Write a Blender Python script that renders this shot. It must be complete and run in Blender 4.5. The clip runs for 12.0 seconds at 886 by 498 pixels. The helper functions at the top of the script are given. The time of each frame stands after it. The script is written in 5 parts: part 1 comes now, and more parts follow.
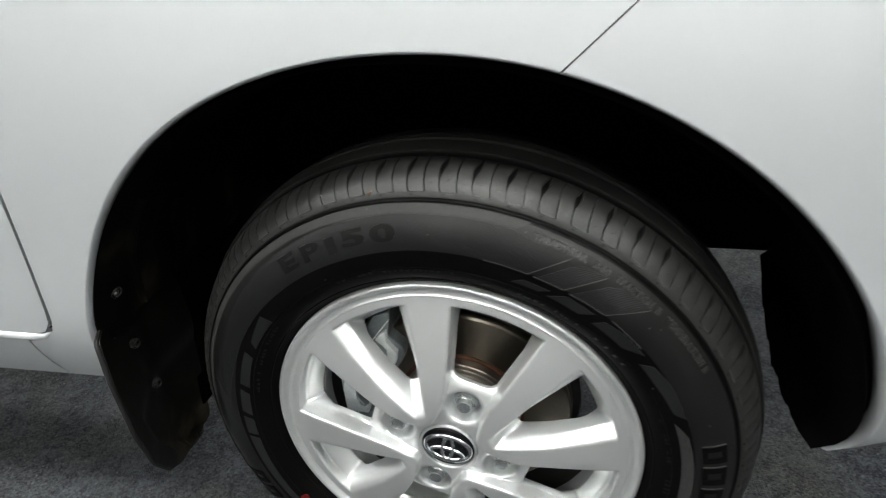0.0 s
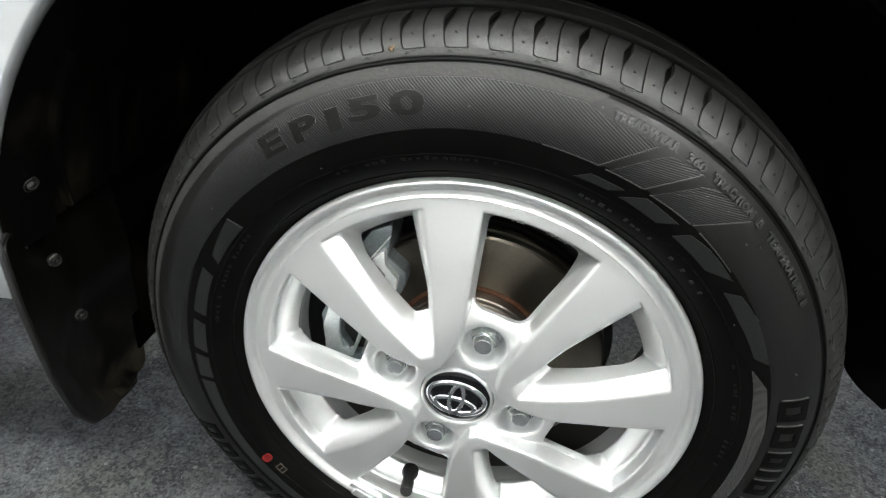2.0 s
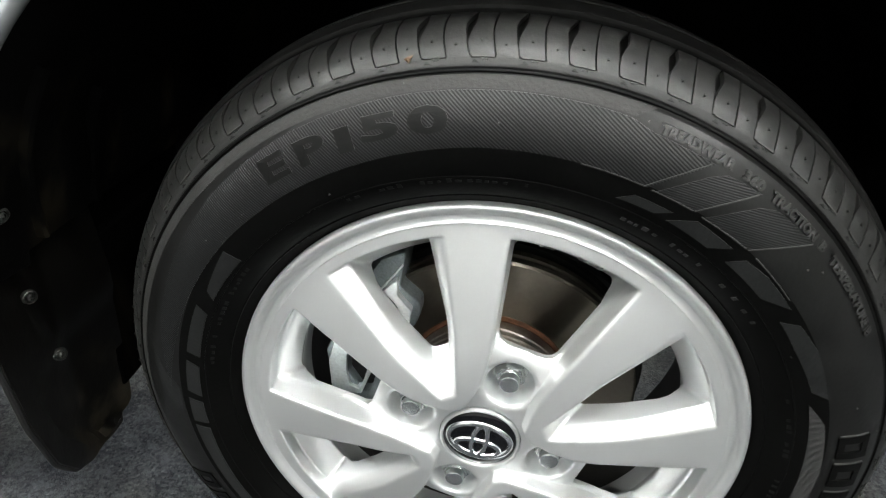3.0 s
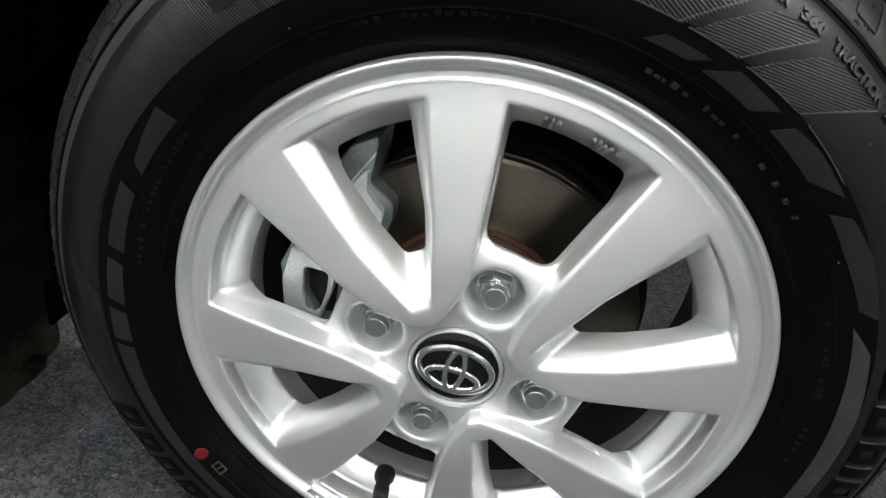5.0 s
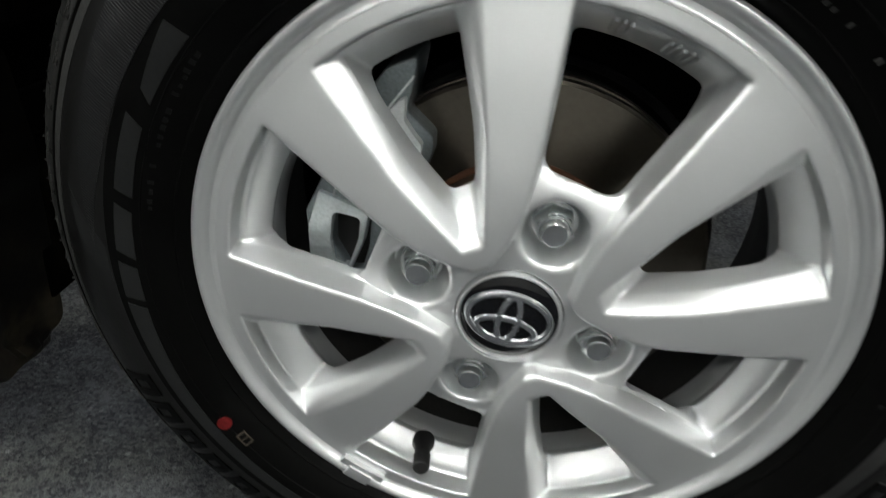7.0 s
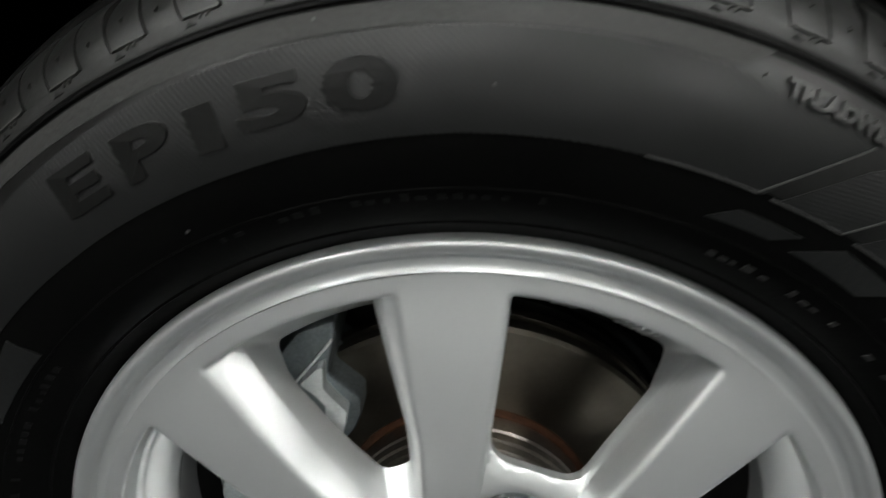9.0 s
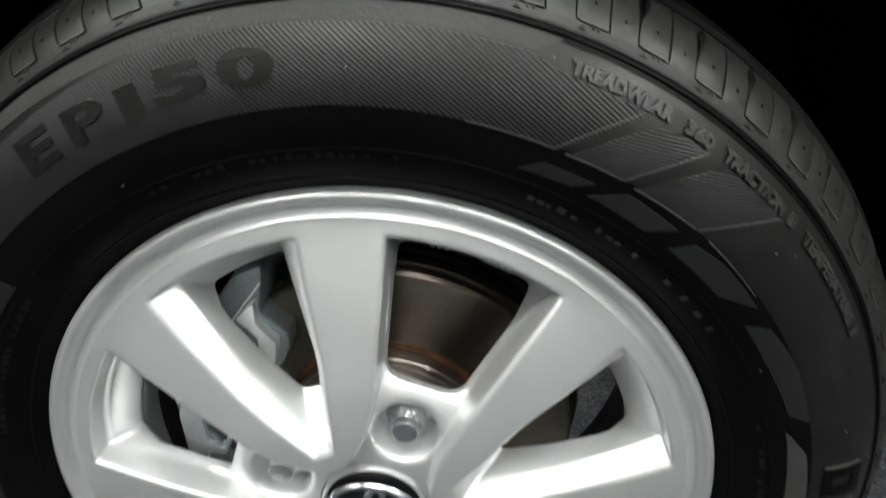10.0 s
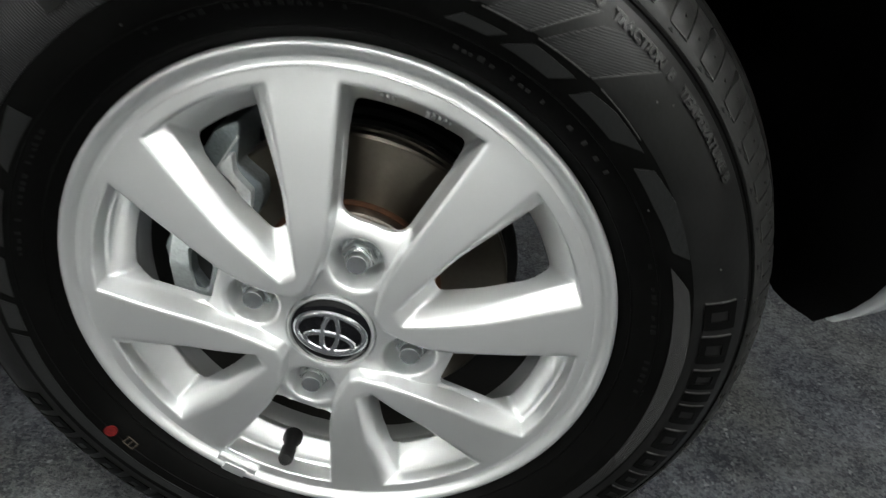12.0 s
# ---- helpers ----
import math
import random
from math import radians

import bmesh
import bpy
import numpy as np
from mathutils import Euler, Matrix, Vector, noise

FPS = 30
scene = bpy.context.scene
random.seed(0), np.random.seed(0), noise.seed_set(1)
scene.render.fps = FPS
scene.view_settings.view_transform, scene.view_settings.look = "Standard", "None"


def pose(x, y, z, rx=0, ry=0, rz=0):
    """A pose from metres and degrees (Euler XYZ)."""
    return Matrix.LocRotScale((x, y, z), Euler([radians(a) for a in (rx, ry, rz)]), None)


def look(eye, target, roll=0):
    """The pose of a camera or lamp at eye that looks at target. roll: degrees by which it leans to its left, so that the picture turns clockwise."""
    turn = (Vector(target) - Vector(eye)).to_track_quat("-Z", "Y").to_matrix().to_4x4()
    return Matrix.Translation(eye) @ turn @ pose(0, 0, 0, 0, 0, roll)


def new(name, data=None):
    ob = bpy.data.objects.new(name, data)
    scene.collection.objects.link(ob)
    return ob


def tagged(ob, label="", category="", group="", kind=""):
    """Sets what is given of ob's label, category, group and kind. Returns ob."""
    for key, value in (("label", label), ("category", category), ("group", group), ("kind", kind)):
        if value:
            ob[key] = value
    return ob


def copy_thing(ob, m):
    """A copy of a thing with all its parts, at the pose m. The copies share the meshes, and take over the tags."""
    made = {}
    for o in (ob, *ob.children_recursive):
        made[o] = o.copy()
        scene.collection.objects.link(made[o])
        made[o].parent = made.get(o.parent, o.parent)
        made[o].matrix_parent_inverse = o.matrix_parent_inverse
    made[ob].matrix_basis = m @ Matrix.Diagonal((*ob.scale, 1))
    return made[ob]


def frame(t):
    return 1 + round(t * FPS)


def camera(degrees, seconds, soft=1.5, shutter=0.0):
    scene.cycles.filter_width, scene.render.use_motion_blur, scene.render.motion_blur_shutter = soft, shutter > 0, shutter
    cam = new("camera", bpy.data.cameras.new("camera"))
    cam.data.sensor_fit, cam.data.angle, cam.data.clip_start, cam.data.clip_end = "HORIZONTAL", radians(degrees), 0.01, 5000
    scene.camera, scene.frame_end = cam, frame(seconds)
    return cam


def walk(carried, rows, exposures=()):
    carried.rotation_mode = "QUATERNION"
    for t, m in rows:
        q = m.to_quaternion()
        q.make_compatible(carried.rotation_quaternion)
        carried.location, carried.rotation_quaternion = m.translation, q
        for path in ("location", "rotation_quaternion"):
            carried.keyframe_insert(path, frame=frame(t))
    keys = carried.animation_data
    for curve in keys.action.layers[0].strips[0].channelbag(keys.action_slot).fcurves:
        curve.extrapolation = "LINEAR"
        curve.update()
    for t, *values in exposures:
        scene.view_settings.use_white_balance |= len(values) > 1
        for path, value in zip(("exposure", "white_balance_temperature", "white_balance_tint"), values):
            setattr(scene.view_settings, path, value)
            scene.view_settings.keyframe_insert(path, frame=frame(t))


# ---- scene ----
# ---------------------------------------------------------------- camera
cam = camera(69.9, 12.0, soft=1.2, shutter=0.5)
PATH = [
    (0, (0.1494, -0.4570, 0.8043), (-0.1024, 0.3756, 0.3109), -5.17),
    (0.5, (0.0993, -0.4348, 0.7760), (-0.1247, 0.4023, 0.2769), -2.67),
    (1, (0.1066, -0.4252, 0.7556), (-0.0748, 0.4195, 0.2522), -0.63),
    (1.5, (0.0745, -0.4150, 0.7089), (-0.1069, 0.4228, 0.1940), 0.87),
    (2, (0.0593, -0.3938, 0.6852), (-0.0995, 0.4431, 0.1615), 0.89),
    (2.5, (0.0481, -0.3669, 0.6776), (-0.0889, 0.4710, 0.1491), 0.06),
    (2.7, (0.0359, -0.3607, 0.6789), (-0.1001, 0.4813, 0.1567), 0.20),
    (4.3, (0.0134, -0.3283, 0.5896), (-0.0985, 0.5366, 0.1002), 3.89),
    (4.5, (0.0146, -0.3318, 0.5766), (-0.0946, 0.5373, 0.0942), 5.34),
    (5, (0.0245, -0.3294, 0.5626), (-0.0802, 0.5412, 0.0820), 4.61),
    (5.5, (0.0249, -0.3322, 0.5352), (-0.0570, 0.5297, 0.0348), 4.46),
    (6, (0.0276, -0.3355, 0.5229), (-0.0533, 0.5245, 0.0191), 4.25),
    (6.5, (0.0286, -0.3306, 0.5199), (-0.0533, 0.5258, 0.0101), 3.93),
    (6.7, (0.0168, -0.3259, 0.5172), (-0.0758, 0.5272, 0.0038), 3.44),
    (8.3, (-0.0466, -0.1969, 0.5389), (-0.1380, 0.6892, 0.0845), 1.83),
    (8.5, (-0.0360, -0.1984, 0.5575), (-0.1136, 0.6889, 0.1029), 1.53),
    (9, (-0.0036, -0.2036, 0.5962), (-0.0448, 0.6847, 0.1386), 0.82),
    (9.5, (0.0344, -0.2199, 0.6205), (-0.0113, 0.6653, 0.1574), -0.40),
    (10, (0.0553, -0.2621, 0.6087), (0.0036, 0.6164, 0.1338), 0.02),
    (10.5, (0.0618, -0.3141, 0.5890), (0.0155, 0.5512, 0.0898), 0.94),
    (11, (0.0893, -0.3320, 0.5664), (0.0364, 0.5299, 0.0621), 1.95),
    (11.5, (0.1082, -0.3376, 0.5549), (0.0669, 0.5152, 0.0343), 2.47),
    (12, (0.0981, -0.3469, 0.5797), (0.0414, 0.5058, 0.0603), 2.16),
]
EXPOSURES = [(0.0, 0.2), (0.5, 0.36), (1.0, 0.58), (1.5, 0.76), (2.0, 0.76), (2.5, 0.7), (4.5, 0.56), (5.0, 0.3), (5.5, 0.08), (6.5, -0.18), (8.5, -0.35), (9.0, -0.4), (9.5, 0.0), (10.0, 0.25), (10.5, 0.36), (11.0, 0.32), (11.5, 0.2), (12.0, 0.12)]
walk(cam, [(t, look(eye, target, roll)) for t, eye, target, roll in PATH], EXPOSURES)

# ---------------------------------------------------------------- world and light
world = bpy.data.worlds.new("showroom_air")
scene.world = world
world.use_nodes = True
world.node_tree.nodes["Background"].inputs[0].default_value = (0.9, 0.95, 1.0, 1)
world.node_tree.nodes["Background"].inputs[1].default_value = 0.02
LAMP = 54.0          # strength of the ceiling diffusers


# ---------------------------------------------------------------- materials
def material(name, color, rough=0.5, metal=0.0, vary=0.12, scale=40.0, fine=400.0, bump=0.0, coat=0.0, spec=0.5):
    """A surface with colour and gloss varied at two scales and a fine relief."""
    m = bpy.data.materials.new(name)
    m.use_nodes = True
    n, l = m.node_tree.nodes, m.node_tree.links
    b = n["Principled BSDF"]
    b.inputs["Roughness"].default_value = rough
    b.inputs["Metallic"].default_value = metal
    b.inputs["Coat Weight"].default_value = coat
    b.inputs["Coat Roughness"].default_value = 0.06
    b.inputs["Specular IOR Level"].default_value = spec
    co = n.new("ShaderNodeTexCoord")
    big, small = n.new("ShaderNodeTexNoise"), n.new("ShaderNodeTexNoise")
    big.inputs["Scale"].default_value, small.inputs["Scale"].default_value = scale, fine
    big.inputs["Detail"].default_value = small.inputs["Detail"].default_value = 4
    for t in (big, small):
        l.new(co.outputs["Object"], t.inputs["Vector"])
    mix = n.new("ShaderNodeMath")
    mix.operation = "MULTIPLY_ADD"
    mix.inputs[1].default_value = 0.5
    l.new(small.outputs["Fac"], mix.inputs[0])
    half = n.new("ShaderNodeMath")
    half.operation = "MULTIPLY"
    half.inputs[1].default_value = 0.5
    l.new(big.outputs["Fac"], half.inputs[0])
    l.new(half.outputs[0], mix.inputs[2])
    ramp = n.new("ShaderNodeMapRange")
    ramp.inputs["From Min"].default_value, ramp.inputs["From Max"].default_value = 0.3, 0.7
    ramp.inputs["To Min"].default_value, ramp.inputs["To Max"].default_value = 1 - vary, 1 + vary
    l.new(mix.outputs[0], ramp.inputs["Value"])
    tone = n.new("ShaderNodeVectorMath")
    tone.operation = "SCALE"
    tone.inputs[0].default_value = color
    l.new(ramp.outputs[0], tone.inputs["Scale"])
    l.new(tone.outputs[0], b.inputs["Base Color"])
    gloss = n.new("ShaderNodeMapRange")
    gloss.inputs["From Min"].default_value, gloss.inputs["From Max"].default_value = 0.3, 0.7
    gloss.inputs["To Min"].default_value, gloss.inputs["To Max"].default_value = max(rough - 0.05, 0.02), min(rough + 0.05, 1)
    l.new(big.outputs["Fac"], gloss.inputs["Value"])
    l.new(gloss.outputs[0], b.inputs["Roughness"])
    if bump:
        bp = n.new("ShaderNodeBump")
        bp.inputs["Strength"].default_value, bp.inputs["Distance"].default_value = bump, 0.001
        l.new(small.outputs["Fac"], bp.inputs["Height"])
        l.new(bp.outputs[0], b.inputs["Normal"])
    return m


def hatched(name, color, lines, turn):
    """Rubber with fine parallel moulded ridges."""
    m = material(name, color, 0.40, 0, 0.1, 60, 500, 0.2, spec=0.34)
    n, l = m.node_tree.nodes, m.node_tree.links
    b = n["Principled BSDF"]
    co, mp, wave, bp = (n.new("ShaderNode" + k) for k in ("TexCoord", "Mapping", "TexWave", "Bump"))
    mp.inputs["Rotation"].default_value = (0, radians(turn), 0)
    wave.inputs["Scale"].default_value = lines
    l.new(co.outputs["Object"], mp.inputs["Vector"])
    l.new(mp.outputs[0], wave.inputs["Vector"])
    bp.inputs["Strength"].default_value, bp.inputs["Distance"].default_value = 0.42, 0.0005
    l.new(wave.outputs["Fac"], bp.inputs["Height"])
    l.new(bp.outputs[0], b.inputs["Normal"])
    return m


def radial_ridges(name, color, lines):
    """Rubber with fine ridges that point to the axle."""
    m = material(name, color, 0.45, 0, 0.1, 60, 500, 0.2, spec=0.25)
    n, l = m.node_tree.nodes, m.node_tree.links
    co, sep, off, com, grad, mul, wave, bp = (n.new("ShaderNode" + k) for k in ("TexCoord", "SeparateXYZ", "Math", "CombineXYZ", "TexGradient", "Math", "Math", "Bump"))
    l.new(co.outputs["Object"], sep.inputs[0])
    off.operation, off.inputs[1].default_value = "SUBTRACT", 0.30
    l.new(sep.outputs["Z"], off.inputs[0])
    l.new(sep.outputs["X"], com.inputs["X"])
    l.new(off.outputs[0], com.inputs["Y"])
    grad.gradient_type = "RADIAL"
    l.new(com.outputs[0], grad.inputs["Vector"])
    mul.operation, mul.inputs[1].default_value = "MULTIPLY", 2 * math.pi * lines
    l.new(grad.outputs["Fac"], mul.inputs[0])
    wave.operation = "SINE"
    l.new(mul.outputs[0], wave.inputs[0])
    bp.inputs["Strength"].default_value, bp.inputs["Distance"].default_value = 1.0, 0.0004
    l.new(wave.outputs[0], bp.inputs["Height"])
    l.new(bp.outputs[0], n["Principled BSDF"].inputs["Normal"])
    return m


def machined(name, color, lines, axis):
    """Bright metal with coarse parallel tool marks across one axis."""
    m = material(name, color, 0.38, 0.7, 0.12, 60, 500, 0.2)
    n, l = m.node_tree.nodes, m.node_tree.links
    co, wave, bp = (n.new("ShaderNode" + k) for k in ("TexCoord", "TexWave", "Bump"))
    wave.bands_direction = axis
    wave.inputs["Scale"].default_value, wave.inputs["Distortion"].default_value = lines, 1.5
    wave.inputs["Detail"].default_value, wave.inputs["Detail Scale"].default_value = 2, 3
    l.new(co.outputs["Object"], wave.inputs["Vector"])
    bp.inputs["Strength"].default_value, bp.inputs["Distance"].default_value = 0.8, 0.0005
    l.new(wave.outputs["Fac"], bp.inputs["Height"])
    l.new(bp.outputs[0], n["Principled BSDF"].inputs["Normal"])
    return m


SILVER = material("silver_body_paint", (0.70, 0.72, 0.74), 0.34, 0.50, 0.02, 3, 900, 0.02, coat=0.8)
ALLOY = material("silver_alloy_lacquer", (0.69, 0.70, 0.704), 0.39, 0.76, 0.02, 20, 900, 0.0, coat=0.18)
# a much darker tone for the deeper part of the rim's barrel
DARK_ALLOY = material("dark_inner_alloy", (0.030, 0.029, 0.027), 0.6, 0.3, 0.3, 30, 400, 0.2, spec=0.3)
# one rubber in several tones: darker where shaded, paler where light falls
RUBBER = material("tyre_rubber", (0.0020, 0.0020, 0.0019), 0.42, 0, 0.35, 25, 300, 0.12, spec=0.07)
SIDEWALL_LIT = material("lit_sidewall_rubber", (0.0040, 0.0040, 0.0038), 0.40, 0, 0.35, 40, 300, 0.12, spec=0.36)
LETTER_DARK = material("raised_character_rubber", (0.0042, 0.0042, 0.0041), 0.49, 0, 0.3, 40, 300, 0.12, spec=0.2)
RIB = material("crown_rubber", (0.0060, 0.0060, 0.0056), 0.65, 0, 0.35, 30, 260, 0.3, spec=0.2)
# paler rubber that paints in the light on upward faces and small print
PALE_LIT = material("pale_lit_rubber", (0.016, 0.016, 0.0152), 0.6, 0, 0.35, 40, 400, 0.3, spec=0.4)
# tread ledges: rubber painted paler for the light on their upper faces
LEDGE_LIT = material("lit_tread_ledge", (0.030, 0.030, 0.028), 0.5, 0, 0.35, 60, 400, 0.3, spec=0.5)
RUBBER_DULL = material("tyre_tread_rubber", (0.0095, 0.0095, 0.0090), 0.48, 0, 0.35, 30, 260, 0.3, spec=0.5)
RUBBER_BAND = material("moulded_band_rubber", (0.0090, 0.0094, 0.0094), 0.45, 0, 0.15, 30, 400, 0.2, spec=0.3)
HATCH = hatched("ridged_rubber", (0.0044, 0.0046, 0.0047), 190, 50)
HATCH_FINE = hatched("fine_ridged_rubber", (0.0054, 0.0056, 0.0057), 230, 75)
RADIAL = radial_ridges("radially_ridged_rubber", (0.0060, 0.0062, 0.0062), 1300)
MACHINED = machined("machined_caliper_face", (0.86, 0.88, 0.88), 300, "Z")
HAT = material("machined_hat_iron", (0.30, 0.27, 0.24), 0.36, 0.95, 0.2, 60, 500, 0.1)
BLACK = material("black_plastic", (0.008, 0.008, 0.008), 0.55, 0, 0.3, 20, 200, 0.3)
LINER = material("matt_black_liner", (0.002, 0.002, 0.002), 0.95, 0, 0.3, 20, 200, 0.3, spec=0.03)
_n, _l = LINER.node_tree.nodes, LINER.node_tree.links
_co, _map, _patch, _blot, _mix = (_n.new("ShaderNode" + k) for k in ("TexCoord", "Mapping", "TexNoise", "MapRange", "MixRGB"))
_map.inputs["Scale"].default_value = (26, 26, 5)             # dried splashes that ran down
_patch.inputs["Scale"].default_value, _patch.inputs["Detail"].default_value = 1.0, 6
_l.new(_co.outputs["Object"], _map.inputs["Vector"])
_l.new(_map.outputs[0], _patch.inputs["Vector"])
_blot.inputs["From Min"].default_value, _blot.inputs["From Max"].default_value = 0.54, 0.74
_l.new(_patch.outputs["Fac"], _blot.inputs["Value"])
_mix.inputs["Color2"].default_value = (0.016, 0.0135, 0.009, 1)
_sep, _rear, _mul = (_n.new("ShaderNode" + k) for k in ("SeparateXYZ", "MapRange", "Math"))      # mud is thrown at the rear half alone
_l.new(_co.outputs["Object"], _sep.inputs[0])
_rear.inputs["From Min"].default_value, _rear.inputs["From Max"].default_value = -0.26, -0.36
_l.new(_sep.outputs["X"], _rear.inputs["Value"])
_mul.operation = "MULTIPLY"
_l.new(_blot.outputs[0], _mul.inputs[0])
_l.new(_rear.outputs[0], _mul.inputs[1])
_l.new(_mul.outputs[0], _mix.inputs["Fac"])
_l.new(_n["Principled BSDF"].inputs["Base Color"].links[0].from_socket, _mix.inputs["Color1"])
_l.new(_mix.outputs[0], _n["Principled BSDF"].inputs["Base Color"])
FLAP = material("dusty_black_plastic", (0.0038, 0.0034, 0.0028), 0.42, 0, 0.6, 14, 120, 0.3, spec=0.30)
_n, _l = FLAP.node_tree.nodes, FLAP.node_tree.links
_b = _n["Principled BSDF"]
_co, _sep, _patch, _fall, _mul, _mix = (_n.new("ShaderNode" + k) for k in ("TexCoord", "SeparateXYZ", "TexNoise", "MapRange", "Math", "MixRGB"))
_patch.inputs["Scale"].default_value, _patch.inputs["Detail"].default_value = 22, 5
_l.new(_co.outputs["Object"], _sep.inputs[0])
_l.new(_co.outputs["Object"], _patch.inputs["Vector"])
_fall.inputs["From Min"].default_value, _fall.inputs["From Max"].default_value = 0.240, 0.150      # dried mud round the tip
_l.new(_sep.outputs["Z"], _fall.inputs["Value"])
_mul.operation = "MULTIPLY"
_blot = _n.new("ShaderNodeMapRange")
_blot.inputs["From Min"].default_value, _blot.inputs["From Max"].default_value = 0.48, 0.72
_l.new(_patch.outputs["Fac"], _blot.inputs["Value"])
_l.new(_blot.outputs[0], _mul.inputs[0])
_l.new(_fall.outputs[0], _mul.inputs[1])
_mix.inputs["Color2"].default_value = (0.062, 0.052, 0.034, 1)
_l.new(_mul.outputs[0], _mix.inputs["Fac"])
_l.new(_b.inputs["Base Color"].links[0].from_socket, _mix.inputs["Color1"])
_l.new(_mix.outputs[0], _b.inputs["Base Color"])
GLOSS = material("gloss_black_cap", (0.003, 0.003, 0.004), 0.07, 0, 0.1, 30, 200, 0, coat=0.4, spec=0.35)
CHROME = material("chrome", (0.86, 0.87, 0.88), 0.22, 1, 0.02, 30, 300)
CAST = material("cast_caliper_iron", (0.27, 0.305, 0.315), 0.40, 0.65, 0.3, 60, 500, 0.4)
ZINC = material("zinc_plated_steel", (0.76, 0.81, 0.82), 0.33, 0.65, 0.18, 60, 500, 0.25)
NUT = material("plated_nut_steel", (0.72, 0.74, 0.74), 0.19, 0.97, 0.06, 60, 500, 0.05)
RUST = material("rusty_hat_iron", (0.12, 0.050, 0.024), 0.7, 0.3, 0.45, 60, 300, 0.5)
IRON = material("dull_iron", (0.085, 0.085, 0.08), 0.30, 0.7, 0.25, 50, 300, 0.3)
RED = material("red_paint_mark", (0.080, 0.005, 0.005), 0.7, 0, 0.35, 150, 600, 0.1, spec=0.15)
# small letters painted paler to carry the light caught by their edges
LETTERING = material("lit_small_lettering", (0.016, 0.016, 0.0155), 0.42, 0, 0.3, 120, 500, 0.2, spec=0.5)
# pale rubber that paints lit edges along moulded lines, nubs and bars
LINE = material("lit_ridge_rubber", (0.030, 0.030, 0.029), 0.5, 0, 0.3, 120, 500, 0.2, spec=0.6)
OCHRE = material("faded_stamp_ink", (0.034, 0.026, 0.017), 0.7, 0, 0.3, 200, 800)
SCRAP = material("dry_leaf_brown", (0.16, 0.10, 0.06), 0.8, 0, 0.3, 200, 800)
WALL = material("matt_grey_wall", (0.12, 0.123, 0.123), 0.85, 0, 0.03, 2, 60, 0.05)
CEILING = material("white_ceiling", (0.78, 0.78, 0.77), 0.9, 0, 0.03, 2, 60, 0.05)
FRAME = material("white_metal_frame", (0.7, 0.7, 0.7), 0.4, 0, 0.03, 10, 100)

# brushed brake disc: turning marks run round the axle
DISC = material("turned_brake_iron", (0.165, 0.146, 0.120), 0.33, 0.97, 0.12, 18, 300, 0.05)
WALL_PALE = material("pale_reflector_wall", (0.42, 0.425, 0.42), 0.85, 0, 0.03, 2, 60, 0.05)
_n, _l = DISC.node_tree.nodes, DISC.node_tree.links
_t = _n.new("ShaderNodeTangent")
_t.direction_type, _t.axis = "RADIAL", "Y"
_n["Principled BSDF"].inputs["Anisotropic"].default_value = 0.75
_n["Principled BSDF"].inputs["Anisotropic Rotation"].default_value = 0.25
_l.new(_t.outputs[0], _n["Principled BSDF"].inputs["Tangent"])


